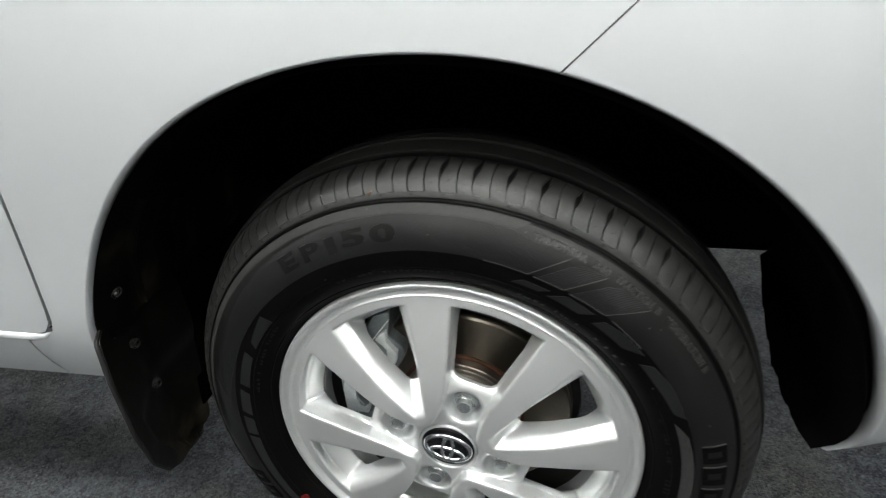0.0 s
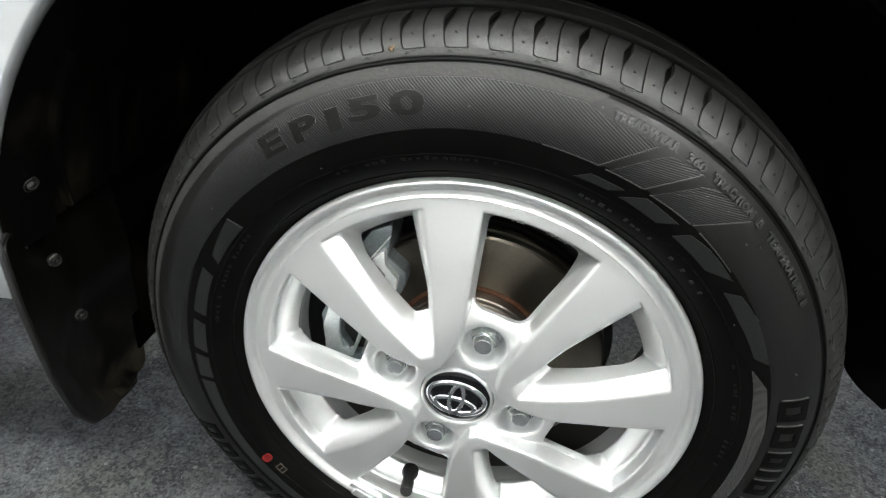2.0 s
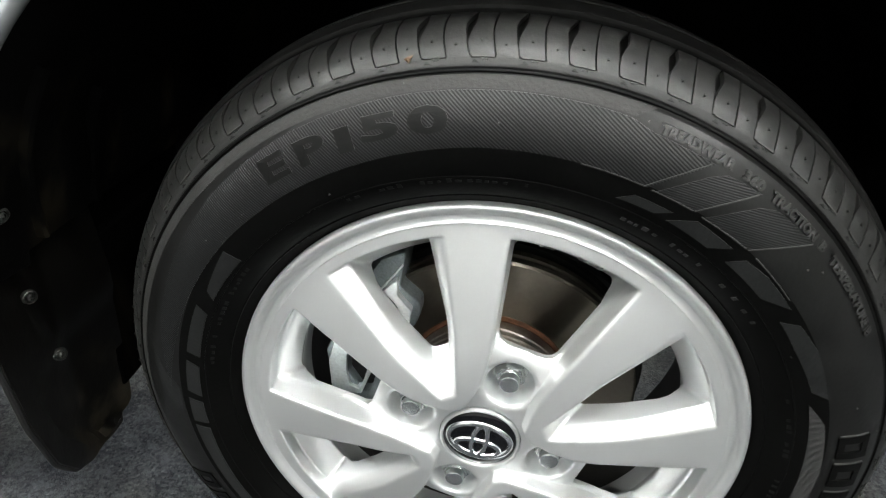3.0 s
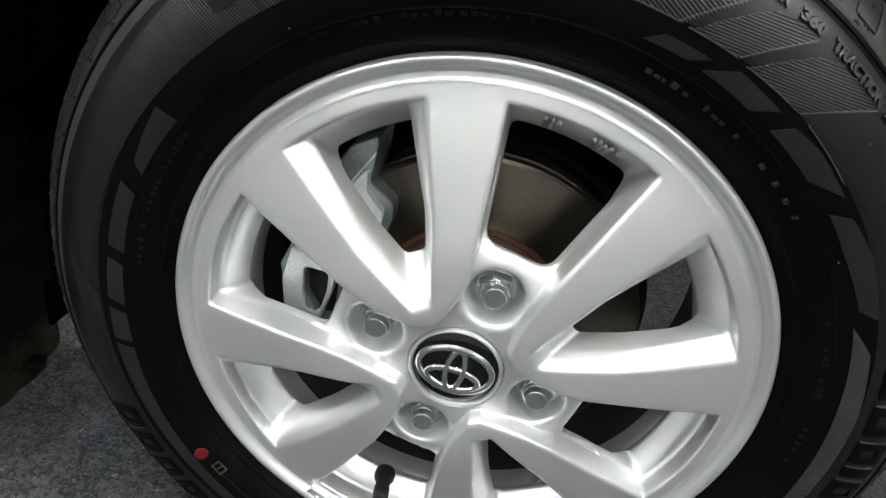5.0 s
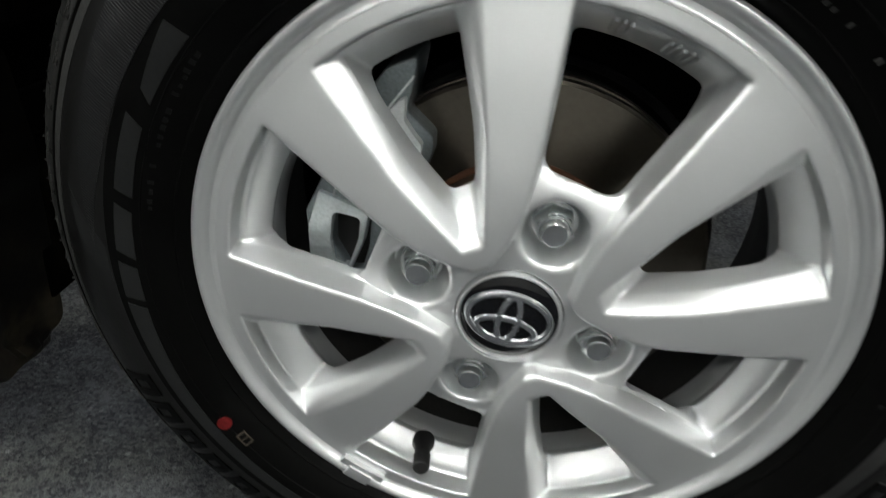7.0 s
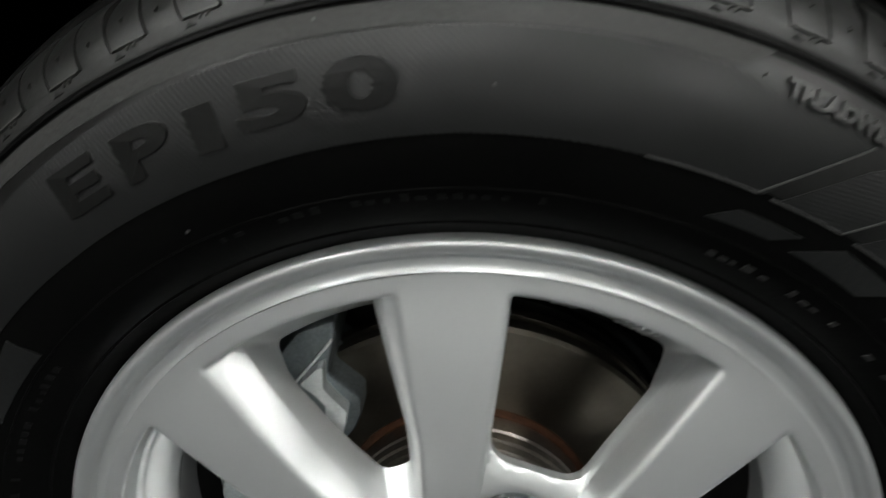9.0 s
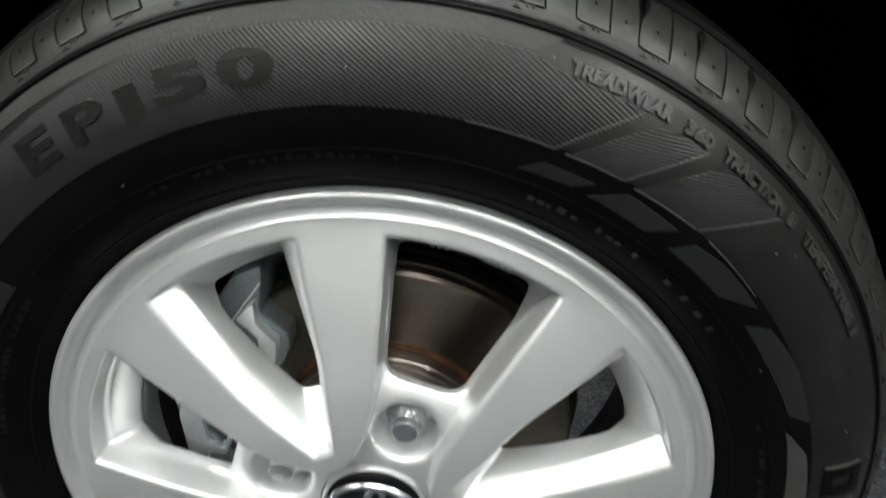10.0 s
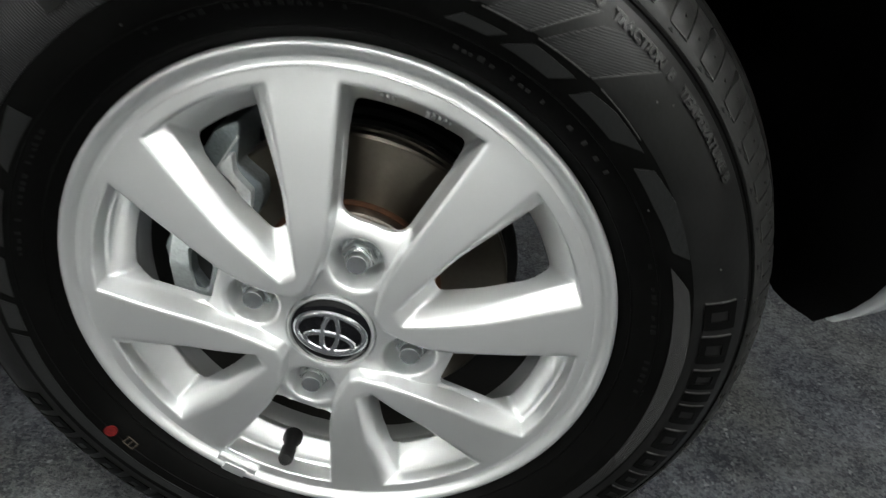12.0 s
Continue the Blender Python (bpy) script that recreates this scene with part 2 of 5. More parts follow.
def carpet_material():
    m = bpy.data.materials.new("grey_loop_carpet")
    m.use_nodes = True
    n, l = m.node_tree.nodes, m.node_tree.links
    b = n["Principled BSDF"]
    b.inputs["Roughness"].default_value = 0.95
    b.inputs["Specular IOR Level"].default_value = 0.15
    co = n.new("ShaderNodeTexCoord")
    tex = []
    for scale, detail in ((7, 3), (48, 5), (330, 3)):
        t = n.new("ShaderNodeTexNoise")
        t.inputs["Scale"].default_value, t.inputs["Detail"].default_value = scale, detail
        l.new(co.outputs["Object"], t.inputs["Vector"])
        tex.append(t)
    cell = n.new("ShaderNodeTexVoronoi")
    cell.inputs["Scale"].default_value = 480
    l.new(co.outputs["Object"], cell.inputs["Vector"])
    add = n.new("ShaderNodeMath")
    add.operation = "ADD"
    l.new(tex[0].outputs["Fac"], add.inputs[0])
    l.new(tex[1].outputs["Fac"], add.inputs[1])
    add2 = n.new("ShaderNodeMath")
    add2.operation = "ADD"
    l.new(add.outputs[0], add2.inputs[0])
    l.new(tex[2].outputs["Fac"], add2.inputs[1])
    ramp = n.new("ShaderNodeValToRGB")
    ramp.color_ramp.elements[0].position, ramp.color_ramp.elements[1].position = 0.40, 0.61
    ramp.color_ramp.elements[0].color = (0.022, 0.0242, 0.0298, 1)
    ramp.color_ramp.elements[1].color = (0.084, 0.088, 0.096, 1)
    tuft = n.new("ShaderNodeTexVoronoi")
    tuft.inputs["Scale"].default_value = 260
    l.new(co.outputs["Object"], tuft.inputs["Vector"])
    speck = n.new("ShaderNodeSeparateColor")
    l.new(tuft.outputs["Color"], speck.inputs[0])
    fleck = n.new("ShaderNodeMath")
    fleck.operation = "MULTIPLY_ADD"
    fleck.inputs[1].default_value = 0.55
    l.new(speck.outputs[0], fleck.inputs[0])
    l.new(add2.outputs[0], fleck.inputs[2])
    third = n.new("ShaderNodeMath")
    third.operation = "MULTIPLY"
    third.inputs[1].default_value = 1 / 3.55
    l.new(fleck.outputs[0], third.inputs[0])
    l.new(third.outputs[0], ramp.inputs[0])
    # worn brownish patches and a few pale fibres
    worn = n.new("ShaderNodeTexNoise")
    worn.inputs["Scale"].default_value, worn.inputs["Detail"].default_value = 5, 4
    l.new(co.outputs["Object"], worn.inputs["Vector"])
    reach = n.new("ShaderNodeMapRange")
    reach.inputs["From Min"].default_value, reach.inputs["From Max"].default_value = 0.42, 0.66
    l.new(worn.outputs["Fac"], reach.inputs["Value"])
    brown = n.new("ShaderNodeMixRGB")
    brown.blend_type = "MULTIPLY"
    brown.inputs["Color2"].default_value = (1.03, 1.0, 0.88, 1)
    l.new(reach.outputs[0], brown.inputs["Fac"])
    l.new(ramp.outputs[0], brown.inputs["Color1"])
    pale = n.new("ShaderNodeMapRange")
    pale.inputs["From Min"].default_value, pale.inputs["From Max"].default_value = 0.975, 0.99
    pale.inputs["To Max"].default_value = 0.25
    l.new(speck.outputs[1], pale.inputs["Value"])
    fibre = n.new("ShaderNodeMixRGB")
    fibre.inputs["Color2"].default_value = (0.24, 0.25, 0.25, 1)
    l.new(pale.outputs[0], fibre.inputs["Fac"])
    l.new(brown.outputs[0], fibre.inputs["Color1"])
    l.new(fibre.outputs[0], b.inputs["Base Color"])
    bp = n.new("ShaderNodeBump")
    bp.inputs["Strength"].default_value, bp.inputs["Distance"].default_value = 0.8, 0.0018
    l.new(cell.outputs["Distance"], bp.inputs["Height"])
    l.new(bp.outputs[0], b.inputs["Normal"])
    return m


def glow(name, color, strength):
    m = bpy.data.materials.new(name)
    m.use_nodes = True
    b = m.node_tree.nodes["Principled BSDF"]
    b.inputs["Base Color"].default_value = (*color, 1)
    b.inputs["Emission Color"].default_value = (*color, 1)
    b.inputs["Emission Strength"].default_value = strength
    return m


CARPET = carpet_material()


# ---------------------------------------------------------------- mesh helpers
def mesh_object(name, bm, mat, parent=None, label="", smooth=True, sharp=40):
    me = bpy.data.meshes.new(name)
    bm.to_mesh(me)
    bm.free()
    me.materials.append(mat)
    if smooth:
        me.shade_smooth()
        me.set_sharp_from_angle(angle=radians(sharp))
    ob = new(name, me)
    ob.parent = parent
    if label:
        ob["label"] = label
    return ob


def part(name, bm, mat, parent, label="", smooth=True, sharp=40):
    return mesh_object(name, bm, mat, parent, label, smooth, sharp)


def box(x0, x1, y0, y1, z0, z1, bevel=0.0, bm=None):
    bm = bm or bmesh.new()
    made = bmesh.ops.create_cube(bm, size=1)["verts"]
    for v in made:
        v.co = Vector((x0 if v.co.x < 0 else x1, y0 if v.co.y < 0 else y1, z0 if v.co.z < 0 else z1))
    if bevel:
        edges = {e for v in made for e in v.link_edges}
        bmesh.ops.bevel(bm, geom=list(edges), offset=bevel, segments=2, affect="EDGES", profile=0.5)
    return bm


HUB = Vector((0, 0, 0.30))     # the wheel's centre, on the plane of the rim's outer edge


def on_wheel(r, deg, d):
    """A place by radius and angle about the axle and depth behind the rim's outer edge."""
    a = radians(deg)
    return Vector((r * math.cos(a), d, HUB.z + r * math.sin(a)))


def lathe(profile, n=192, closed=False, bm=None, centre=(0, 0)):
    """Turns a profile of (radius, depth) round the axle."""
    bm = bm or bmesh.new()
    rings = []
    for i in range(n):
        a = 2 * math.pi * i / n
        rings.append([bm.verts.new((centre[0] + r * math.cos(a), d, HUB.z + centre[1] + r * math.sin(a))) for r, d in profile])
    m = len(profile)
    for i in range(n):
        p, q = rings[i], rings[(i + 1) % n]
        for j in range(m if closed else m - 1):
            k = (j + 1) % m
            bm.faces.new((p[j], q[j], q[k], p[k]))
    return bm


def fix(bm):
    bmesh.ops.remove_doubles(bm, verts=bm.verts, dist=1e-6)
    bmesh.ops.recalc_face_normals(bm, faces=bm.faces)
    return bm


def smooth_interp(x, xs, ys):
    """Cubic interpolation, gentle between the given places."""
    i = max(0, min(len(xs) - 2, int(np.searchsorted(xs, x)) - 1))
    h = xs[i + 1] - xs[i]
    t = (x - xs[i]) / h
    m = lambda k: (ys[min(k + 1, len(xs) - 1)] - ys[max(k - 1, 0)]) / (xs[min(k + 1, len(xs) - 1)] - xs[max(k - 1, 0)])
    return ((2 * t ** 3 - 3 * t ** 2 + 1) * ys[i] + (t ** 3 - 2 * t ** 2 + t) * h * m(i) + (-2 * t ** 3 + 3 * t ** 2) * ys[i + 1] + (t ** 3 - t ** 2) * h * m(i + 1))


def rounded(corners, per=6, side=5):
    """A closed outline through corners (x, y, radius), with the same count of points whatever the sizes are."""
    out, n = [], len(corners)
    arcs = []
    for i in range(n):
        p, q, s = Vector(corners[i - 1][:2]), Vector(corners[i][:2]), Vector(corners[(i + 1) % n][:2])
        u, v = (p - q).normalized(), (s - q).normalized()
        cut = corners[i][2]
        ang = u.angle(v)
        cut = min(cut / max(math.tan(ang / 2), 1e-3), 0.45 * (p - q).length, 0.45 * (s - q).length)
        a, b = q + u * cut, q + v * cut
        arc = []
        for k in range(per + 1):
            t = k / per
            arc.append((1 - t) ** 2 * a + 2 * t * (1 - t) * q + t * t * b)
        arcs.append(arc)
    for i in range(n):
        out += arcs[i]
        a, b = arcs[i][-1], arcs[(i + 1) % n][0]
        out += [a.lerp(b, k / side) for k in range(1, side)]
    return out


def window(outer, half, corner, inner, width, inner_corner):
    """An opening's outline, its axis along +x: an arc outside, straight sides, a narrow inner end."""
    pts = []
    for k in range(-3, 4):
        a = radians(half * k / 3)
        pts.append((outer * math.cos(a), outer * math.sin(a), corner if abs(k) == 3 else 0.3))
    pts += [(inner, width, inner_corner), (inner, -width, inner_corner)]
    return rounded(pts)


def turned(points, deg):
    c, s = math.cos(radians(deg)), math.sin(radians(deg))
    return [Vector((c * p.x - s * p.y, s * p.x + c * p.y)) for p in points]


def inside(px, py, poly):
    """Which of the points lie in the outline."""
    ins = np.zeros(len(px), bool)
    q = np.array([(p[0], p[1]) for p in poly])
    for (x0, y0), (x1, y1) in zip(q, np.roll(q, -1, 0)):
        if y0 != y1:
            ins ^= ((y0 > py) != (y1 > py)) & (px < (x1 - x0) * (py - y0) / (y1 - y0) + x0)
    return ins


from mathutils.geometry import delaunay_2d_cdt


def plate(outlines, holes, extra):
    """Triangles of the area inside the first outlines and outside the holes: points and index triples."""
    pts, edges = [], []
    for loop in outlines + holes:
        k = len(pts)
        pts += [Vector((p[0], p[1])) for p in loop]
        edges += [(k + i, k + (i + 1) % len(loop)) for i in range(len(loop))]
    pts += [Vector(p) for p in extra]
    v, _, f, *_ = delaunay_2d_cdt(pts, edges, [], 0, 1e-7)
    mid = np.array([[sum(v[i].x for i in t) / 3, sum(v[i].y for i in t) / 3] for t in f])
    keep = np.zeros(len(f), bool)
    for o in outlines:
        keep |= inside(mid[:, 0], mid[:, 1], o)
    for h in holes:
        keep &= ~inside(mid[:, 0], mid[:, 1], h)
    return v, [t for t, k in zip(f, keep) if k]


# ---------------------------------------------------------------- the room
ROOM_X, ROOM_Y0, ROOM_Y1, ROOM_H = 4.5, -4.0, 4.5, 3.0
GROUND = -0.0085     # the loaded tyre stands a little closer to the axle than its free radius


def plain(name, bm, mat, label, category):
    return tagged(mesh_object(name, bm, mat, smooth=False), label, category, kind="structure")


plain("floor", box(-ROOM_X, ROOM_X, ROOM_Y0, ROOM_Y1, -0.1, GROUND), CARPET, "dark blue-grey speckled loop carpet", "floor")
plain("wall_north", box(-ROOM_X, ROOM_X, ROOM_Y1, ROOM_Y1 + 0.15, GROUND, ROOM_H), WALL, "plain matt grey painted wall", "wall")
plain("wall_east", box(ROOM_X, ROOM_X + 0.15, ROOM_Y0, ROOM_Y1, GROUND, ROOM_H), WALL, "plain matt grey painted wall", "wall")
plain("wall_west", box(-ROOM_X - 0.15, -ROOM_X, ROOM_Y0, ROOM_Y1, GROUND, ROOM_H), WALL, "plain matt grey painted wall", "wall")
# unseen wall, paler than the rest to throw light on the rim's faces
plain("wall_south", box(-ROOM_X, ROOM_X, ROOM_Y0 - 0.15, ROOM_Y0, GROUND, ROOM_H), WALL_PALE, "unseen matt pale wall, added to reflect light onto the wheel", "wall")
plain("ceiling", box(-ROOM_X, ROOM_X, ROOM_Y0, ROOM_Y1, ROOM_H, ROOM_H + 0.1), CEILING, "plain white ceiling", "ceiling")

DIFFUSER = glow("lit_diffuser", (0.985, 1.0, 0.96), LAMP)


def ceiling_light():
    e = tagged(new("ceiling_light"), "unseen white framed recessed ceiling light, switched on", "ceiling light", "ceiling lights")
    bm = box(-0.62, 0.62, -0.17, -0.15, -0.03, 0, 0.003)
    for b in ((-0.62, 0.62, 0.15, 0.17), (-0.62, -0.60, -0.15, 0.15), (0.60, 0.62, -0.15, 0.15)):
        box(*b, -0.03, 0, 0.003, bm)
    part("frame", bm, FRAME, e, smooth=False)
    part("diffuser", box(-0.6, 0.6, -0.15, 0.15, -0.015, -0.005), DIFFUSER, e, "lit white diffuser", smooth=False)
    return e


lamp = ceiling_light()
lamp.matrix_basis = pose(0.2, -0.9, ROOM_H - 0.001)
# unseen lamps; the row at y 3.3 is added to brighten the far carpet
for lx, ly in ((-2.2, -0.9), (2.6, -0.9), (-2.2, -2.9), (0.2, -2.9), (2.6, -2.9), (-2.2, 3.3), (0.2, 3.3), (2.6, 3.3)):
    copy_thing(lamp, pose(lx, ly, ROOM_H - 0.001))

# ---------------------------------------------------------------- the car
car = tagged(new("car"), "silver hatchback with alloy wheels standing on the carpet", "car")


def side_y(x, z):
    """How far in the body side lies at a place along it and a height."""
    y = -0.012 + 0.052 * x
    y += 0.9 * max(0.0, x - 0.30) ** 2
    y += 0.42 * max(0.0, z - 0.60) ** 2 + (2.4 * max(0.0, 0.45 - z) ** 2 if x < 0 else 1.7 * max(0.0, 0.45 - z) ** 2 + 0.9 * max(0.0, 0.365 - z) ** 2)
    return y


def arch(deg):
    """The wheel arch's edge: radius by angle, drawn in a little at its front foot."""
    foot = smooth_interp(deg, [-1.4, 0.6, 2.7, 8.6, 18.0, 26.0], [0.3640, 0.3775, 0.3840, 0.3895, 0.3930, 0.3970]) if deg < 26 else 0.397
    return foot + 0.011 * math.exp(-((deg - 126) / 27) ** 2)


def panel(name, edge, far, label="", curl=True, rows=14, wide=None):
    """A body panel between two lines of equal count, from the arch or gap outwards, its edges folded in."""
    bm = bmesh.new()
    grid = []
    n = len(edge)
    wide = wide or [1.0] * n
    if curl:
        for dr, dy in ((-0.0042, 0.012), (-0.0040, 0.007), (-0.0030, 0.003), (-0.0013, 0.0008)):
            line = []
            for (x, z), (fx, fz), w in zip(edge, far, wide):
                u = (Vector((fx, fz)) - Vector((x, z))).normalized()
                p = Vector((x, z)) + u * (dr + 0.0045) * w
                q = Vector((x, z)) + u * 0.0045 * w
                line.append(bm.verts.new((p.x, side_y(q.x, q.y) + dy * w, p.y)))
            grid.append(line)
    for s in [0.0, 0.002, 0.005] + [(k / rows) ** 1.6 for k in range(1, rows + 1)]:
        line = []
        for (x, z), (fx, fz), w in zip(edge, far, wide):
            u = (Vector((fx, fz)) - Vector((x, z))).normalized() * (0.0045 * w if curl else 0)
            p = (Vector((x, z)) + u).lerp(Vector((fx, fz)), s)
            line.append(bm.verts.new((p.x, side_y(p.x, p.y), p.y)))
        grid.append(line)
    for a, b in zip(grid, grid[1:]):
        for i in range(n - 1):
            bm.faces.new((a[i], a[i + 1], b[i + 1], b[i]))
    # fold the free edges inwards
    for fold in (0.0012, 0.014):
        border = [e for e in bm.edges if len(e.link_faces) == 1]
        ext = bmesh.ops.extrude_edge_only(bm, edges=border)["geom"]
        mid = Vector((sum(p[0] for p in edge + far) / (2 * n), 0, sum(p[1] for p in edge + far) / (2 * n)))
        for v in (g for g in ext if isinstance(g, bmesh.types.BMVert)):
            inward = (mid - Vector((v.co.x, 0, v.co.z))).normalized()
            v.co += Vector((0, fold, 0)) + (inward * 0.0012 if fold < 0.01 else Vector())
    bmesh.ops.recalc_face_normals(bm, faces=bm.faces)
    return part(name, bm, SILVER, car, label, sharp=50)


def line(points, n):
    """n places evenly spread along a polyline."""
    pts = [Vector(p) for p in points]
    run = [0.0]
    for a, b in zip(pts, pts[1:]):
        run.append(run[-1] + (b - a).length)
    return [tuple(Vector((float(np.interp(t, run, [p[0] for p in pts])), float(np.interp(t, run, [p[1] for p in pts])))))
            for t in np.linspace(0, run[-1], n)]


SEAM = 74.3
N = 90
fender_edge = [on_wheel(arch(a) + 0.002 * max(0, a - 167), a, 0) for a in np.linspace(SEAM + 0.10, 176, N)]
fender_edge = [(p.x, p.z) for p in fender_edge]
fender_far = line([(0.1062 + 0.33, 0.683 + 0.30), (0.0, 1.02), (-0.40, 1.02), (-0.408, 0.62), (-0.414, 0.52), (-0.420, 0.448), (-0.4222, 0.433), (-0.428, 0.421),
                   (-0.440, 0.4125), (-0.47, 0.407), (-0.47, 0.328)], N)
panel("front_fender", fender_edge, fender_far, "silver painted front wing with a round wheel arch")
bumper_edge = [on_wheel(arch(a), a, 0) for a in np.linspace(SEAM - 0.10, -1.4, N)]
bumper_edge = [(p.x, p.z) for p in bumper_edge]
bumper_far = line([(0.1078 + 0.33, 0.683 + 0.30), (0.80, 0.95), (0.85, 0.6), (0.85, 0.48), (0.45, 0.350)], N)
panel("front_bumper", bumper_edge, bumper_far, "silver painted plastic front bumper",
      wide=[1 + 0.5 * max(0.0, min(1.0, (34 - a) / 30)) for a in np.linspace(SEAM - 0.10, -1.4, N)])
door_edge = line([(-0.412, 1.02), (-0.412, 0.62), (-0.418, 0.52), (-0.424, 0.450), (-0.4262, 0.436), (-0.4315, 0.4245), (-0.442, 0.4165), (-0.47, 0.4112), (-1.2, 0.4112)], 80)
door_far = line([(-1.2, 1.02), (-1.25, 0.8), (-1.3, 0.6), (-1.25, 0.5), (-1.2, 0.46), (-1.25, 0.44), (-1.3, 0.43)], 80)
panel("front_door", door_edge, door_far, curl=False)
panel("sill", line([(-0.472, 0.328), (-1.3, 0.328)], 12), line([(-0.472, 0.4075), (-1.3, 0.4075)], 12), curl=False, rows=6)

# the rounded bead along the foot of the door, over the sill
bm = bmesh.new()
rows = []
for x in np.linspace(-0.4285, -1.3, 60):
    k = min(1.0, (-0.4285 - x) / 0.03) ** 0.6 * 0.0052 + 0.0002
    z = 0.4098 + 0.010 * math.exp(-(x + 0.4285) ** 2 / 0.00012)
    rows.append([bm.verts.new((x, side_y(x, z) + 0.0012 - k * math.cos(t), z + k * math.sin(t))) for t in np.linspace(-1.7, 1.7, 9)])
for p, q in zip(rows, rows[1:]):
    for i in range(8):
        bm.faces.new((p[i], p[i + 1], q[i + 1], q[i]))
bmesh.ops.recalc_face_normals(bm, faces=bm.faces)
part("sill_bead", bm, SILVER, car, "rounded silver bead under the door")

# wheel housing: a dark shell over the wheel with a ragged lower front edge
bm = bmesh.new()
rings = []
for a in np.linspace(-1.4, 164, 60):
    ring = []
    for y in np.linspace(-0.002, 0.36, 30):
        front = max(0.0, 1 - (a + 1.4) / 12)
        end = float(np.interp(y, [0, 0.05, 0.10, 0.20, 0.30, 0.36], [-1.6, -3.4, -4.3, -4.6, -1.0, 6])) + min(1, max(0, (y - 0.05) / 0.05)) * (0.5 * math.sin(y * 95) + 0.35 * math.sin(y * 230))
        deg = end + (a + 1.4) / 165.4 * (164 - end)
        lift = max(0.0, min(1, (y - 0.05) / 0.1))
        hug = max(0.0, min(1.0, (a - 90) / 20))
        r = arch(a) - 0.008 * (1 - hug + hug * min(1.0, 0.22 + max(0.0, y) / 0.025)) - 0.003 * front * min(1, y / 0.03) + 0.005 * math.sin(a * 0.35) * lift
        p = on_wheel(arch(a), a, 0)
        start = side_y(p.x, p.z) + 0.003 + 0.011 * (1 - hug) * max(0.0, min(1.0, (a - 10) / 12)) + 0.003 * hug
        if not ring:
            ring.append(bm.verts.new(on_wheel(arch(a) + 0.010, deg, start + 0.024)))
            ring.append(bm.verts.new(on_wheel(arch(a) - 0.002, deg, start + 0.014)))
        ring.append(bm.verts.new(on_wheel(r, deg, start + (0.36 - start) * (y + 0.002) / 0.362)))
    rings.append(ring)
for p, q in zip(rings, rings[1:]):
    for i in range(len(p) - 1):
        bm.faces.new((p[i], p[i + 1], q[i + 1], q[i]))
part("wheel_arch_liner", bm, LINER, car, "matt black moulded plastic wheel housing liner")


def liner_rib(places):
    """A moulded rib on the housing, through places of (angle, depth)."""
    b = bmesh.new()
    rows = []
    for a in np.linspace(places[0][0], places[-1][0], 24):
        y = float(np.interp(a, [p[0] for p in places], [p[1] for p in places]))
        rows.append([b.verts.new(on_wheel(arch(a) - dr, a, y + dy)) for dr, dy in ((0.004, -0.007), (0.0135, -0.003), (0.0150, 0.0), (0.0135, 0.003), (0.004, 0.007))])
    for p, q in zip(rows, rows[1:]):
        for i in range(4):
            b.faces.new((p[i], p[i + 1], q[i + 1], q[i]))
    bmesh.ops.recalc_face_normals(b, faces=b.faces)
    part("liner_rib", b, LINER, car)


liner_rib([(138, 0.014), (146, 0.018), (150, 0.021), (156, 0.032), (163, 0.045)])
liner_rib([(145, 0.098), (153, 0.104), (163, 0.114)])
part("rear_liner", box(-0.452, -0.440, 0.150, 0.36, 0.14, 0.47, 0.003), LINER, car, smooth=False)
# four unseen boxes added to block light and views past the wheel
part("inner_wing_blocker", box(-0.55, 0.75, 0.36, 0.40, 0.345, 0.95, 0.004), LINER, car, smooth=False)
part("inner_blocker", box(-0.55, -0.03, 0.362, 0.398, 0.10, 0.344, 0.004), LINER, car, smooth=False)
part("underbody_blocker", box(-1.3, 0.75, 0.41, 0.60, 0.36, 0.42, 0.004), LINER, car, smooth=False)
part("undertray_blocker", box(0.42, 0.80, 0.10, 0.60, 0.40, 0.42, 0.003), LINER, car, smooth=False)
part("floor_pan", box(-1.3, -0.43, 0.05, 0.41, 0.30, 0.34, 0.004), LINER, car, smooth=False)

# mud flap behind the wheel
flap_outline = rounded([(-0.041, 0.418, 0.006), (-0.050, 0.370, 0.03), (-0.046, 0.285, 0.06), (-0.022, 0.212, 0.06), (0.020, 0.150, 0.05), (0.065, 0.112, 0.035), (0.110, 0.105, 0.03), (0.160, 0.108, 0.015),
                        (0.170, 0.25, 0.05), (0.165, 0.385, 0.02), (0.060, 0.405, 0.012), (0.030, 0.412, 0.012)], 5, 5)
v2, tri = plate([flap_outline], [], [(y, z) for y in np.arange(-0.05, 0.17, 0.006) for z in np.arange(0.1, 0.47, 0.009)])


def flap_x(y, z):
    edge = float(np.interp(z, [0.105, 0.112, 0.150, 0.212, 0.285, 0.370, 0.418], [0.110, 0.065, 0.020, -0.022, -0.046, -0.050, -0.041]))
    step = max(0.0, min(1.0, (y - edge - 0.030) / 0.006)) * max(0.0, min(1.0, (0.285 - z) / 0.03))     # the face behind the outer flange lies back
    ridge = math.exp(-((y - 0.052 + 0.18 * (z - 0.31)) / 0.012) ** 2) * max(0.0, min(1.0, (z - 0.235) / 0.02))    # the strip that carries the screws
    return -0.432 + 0.072 * max(0.0, (0.09 - y) / 0.14) ** 1.35 - 0.15 * max(0, 0.28 - z) ** 1.6 - 0.009 * step + 0.003 * ridge


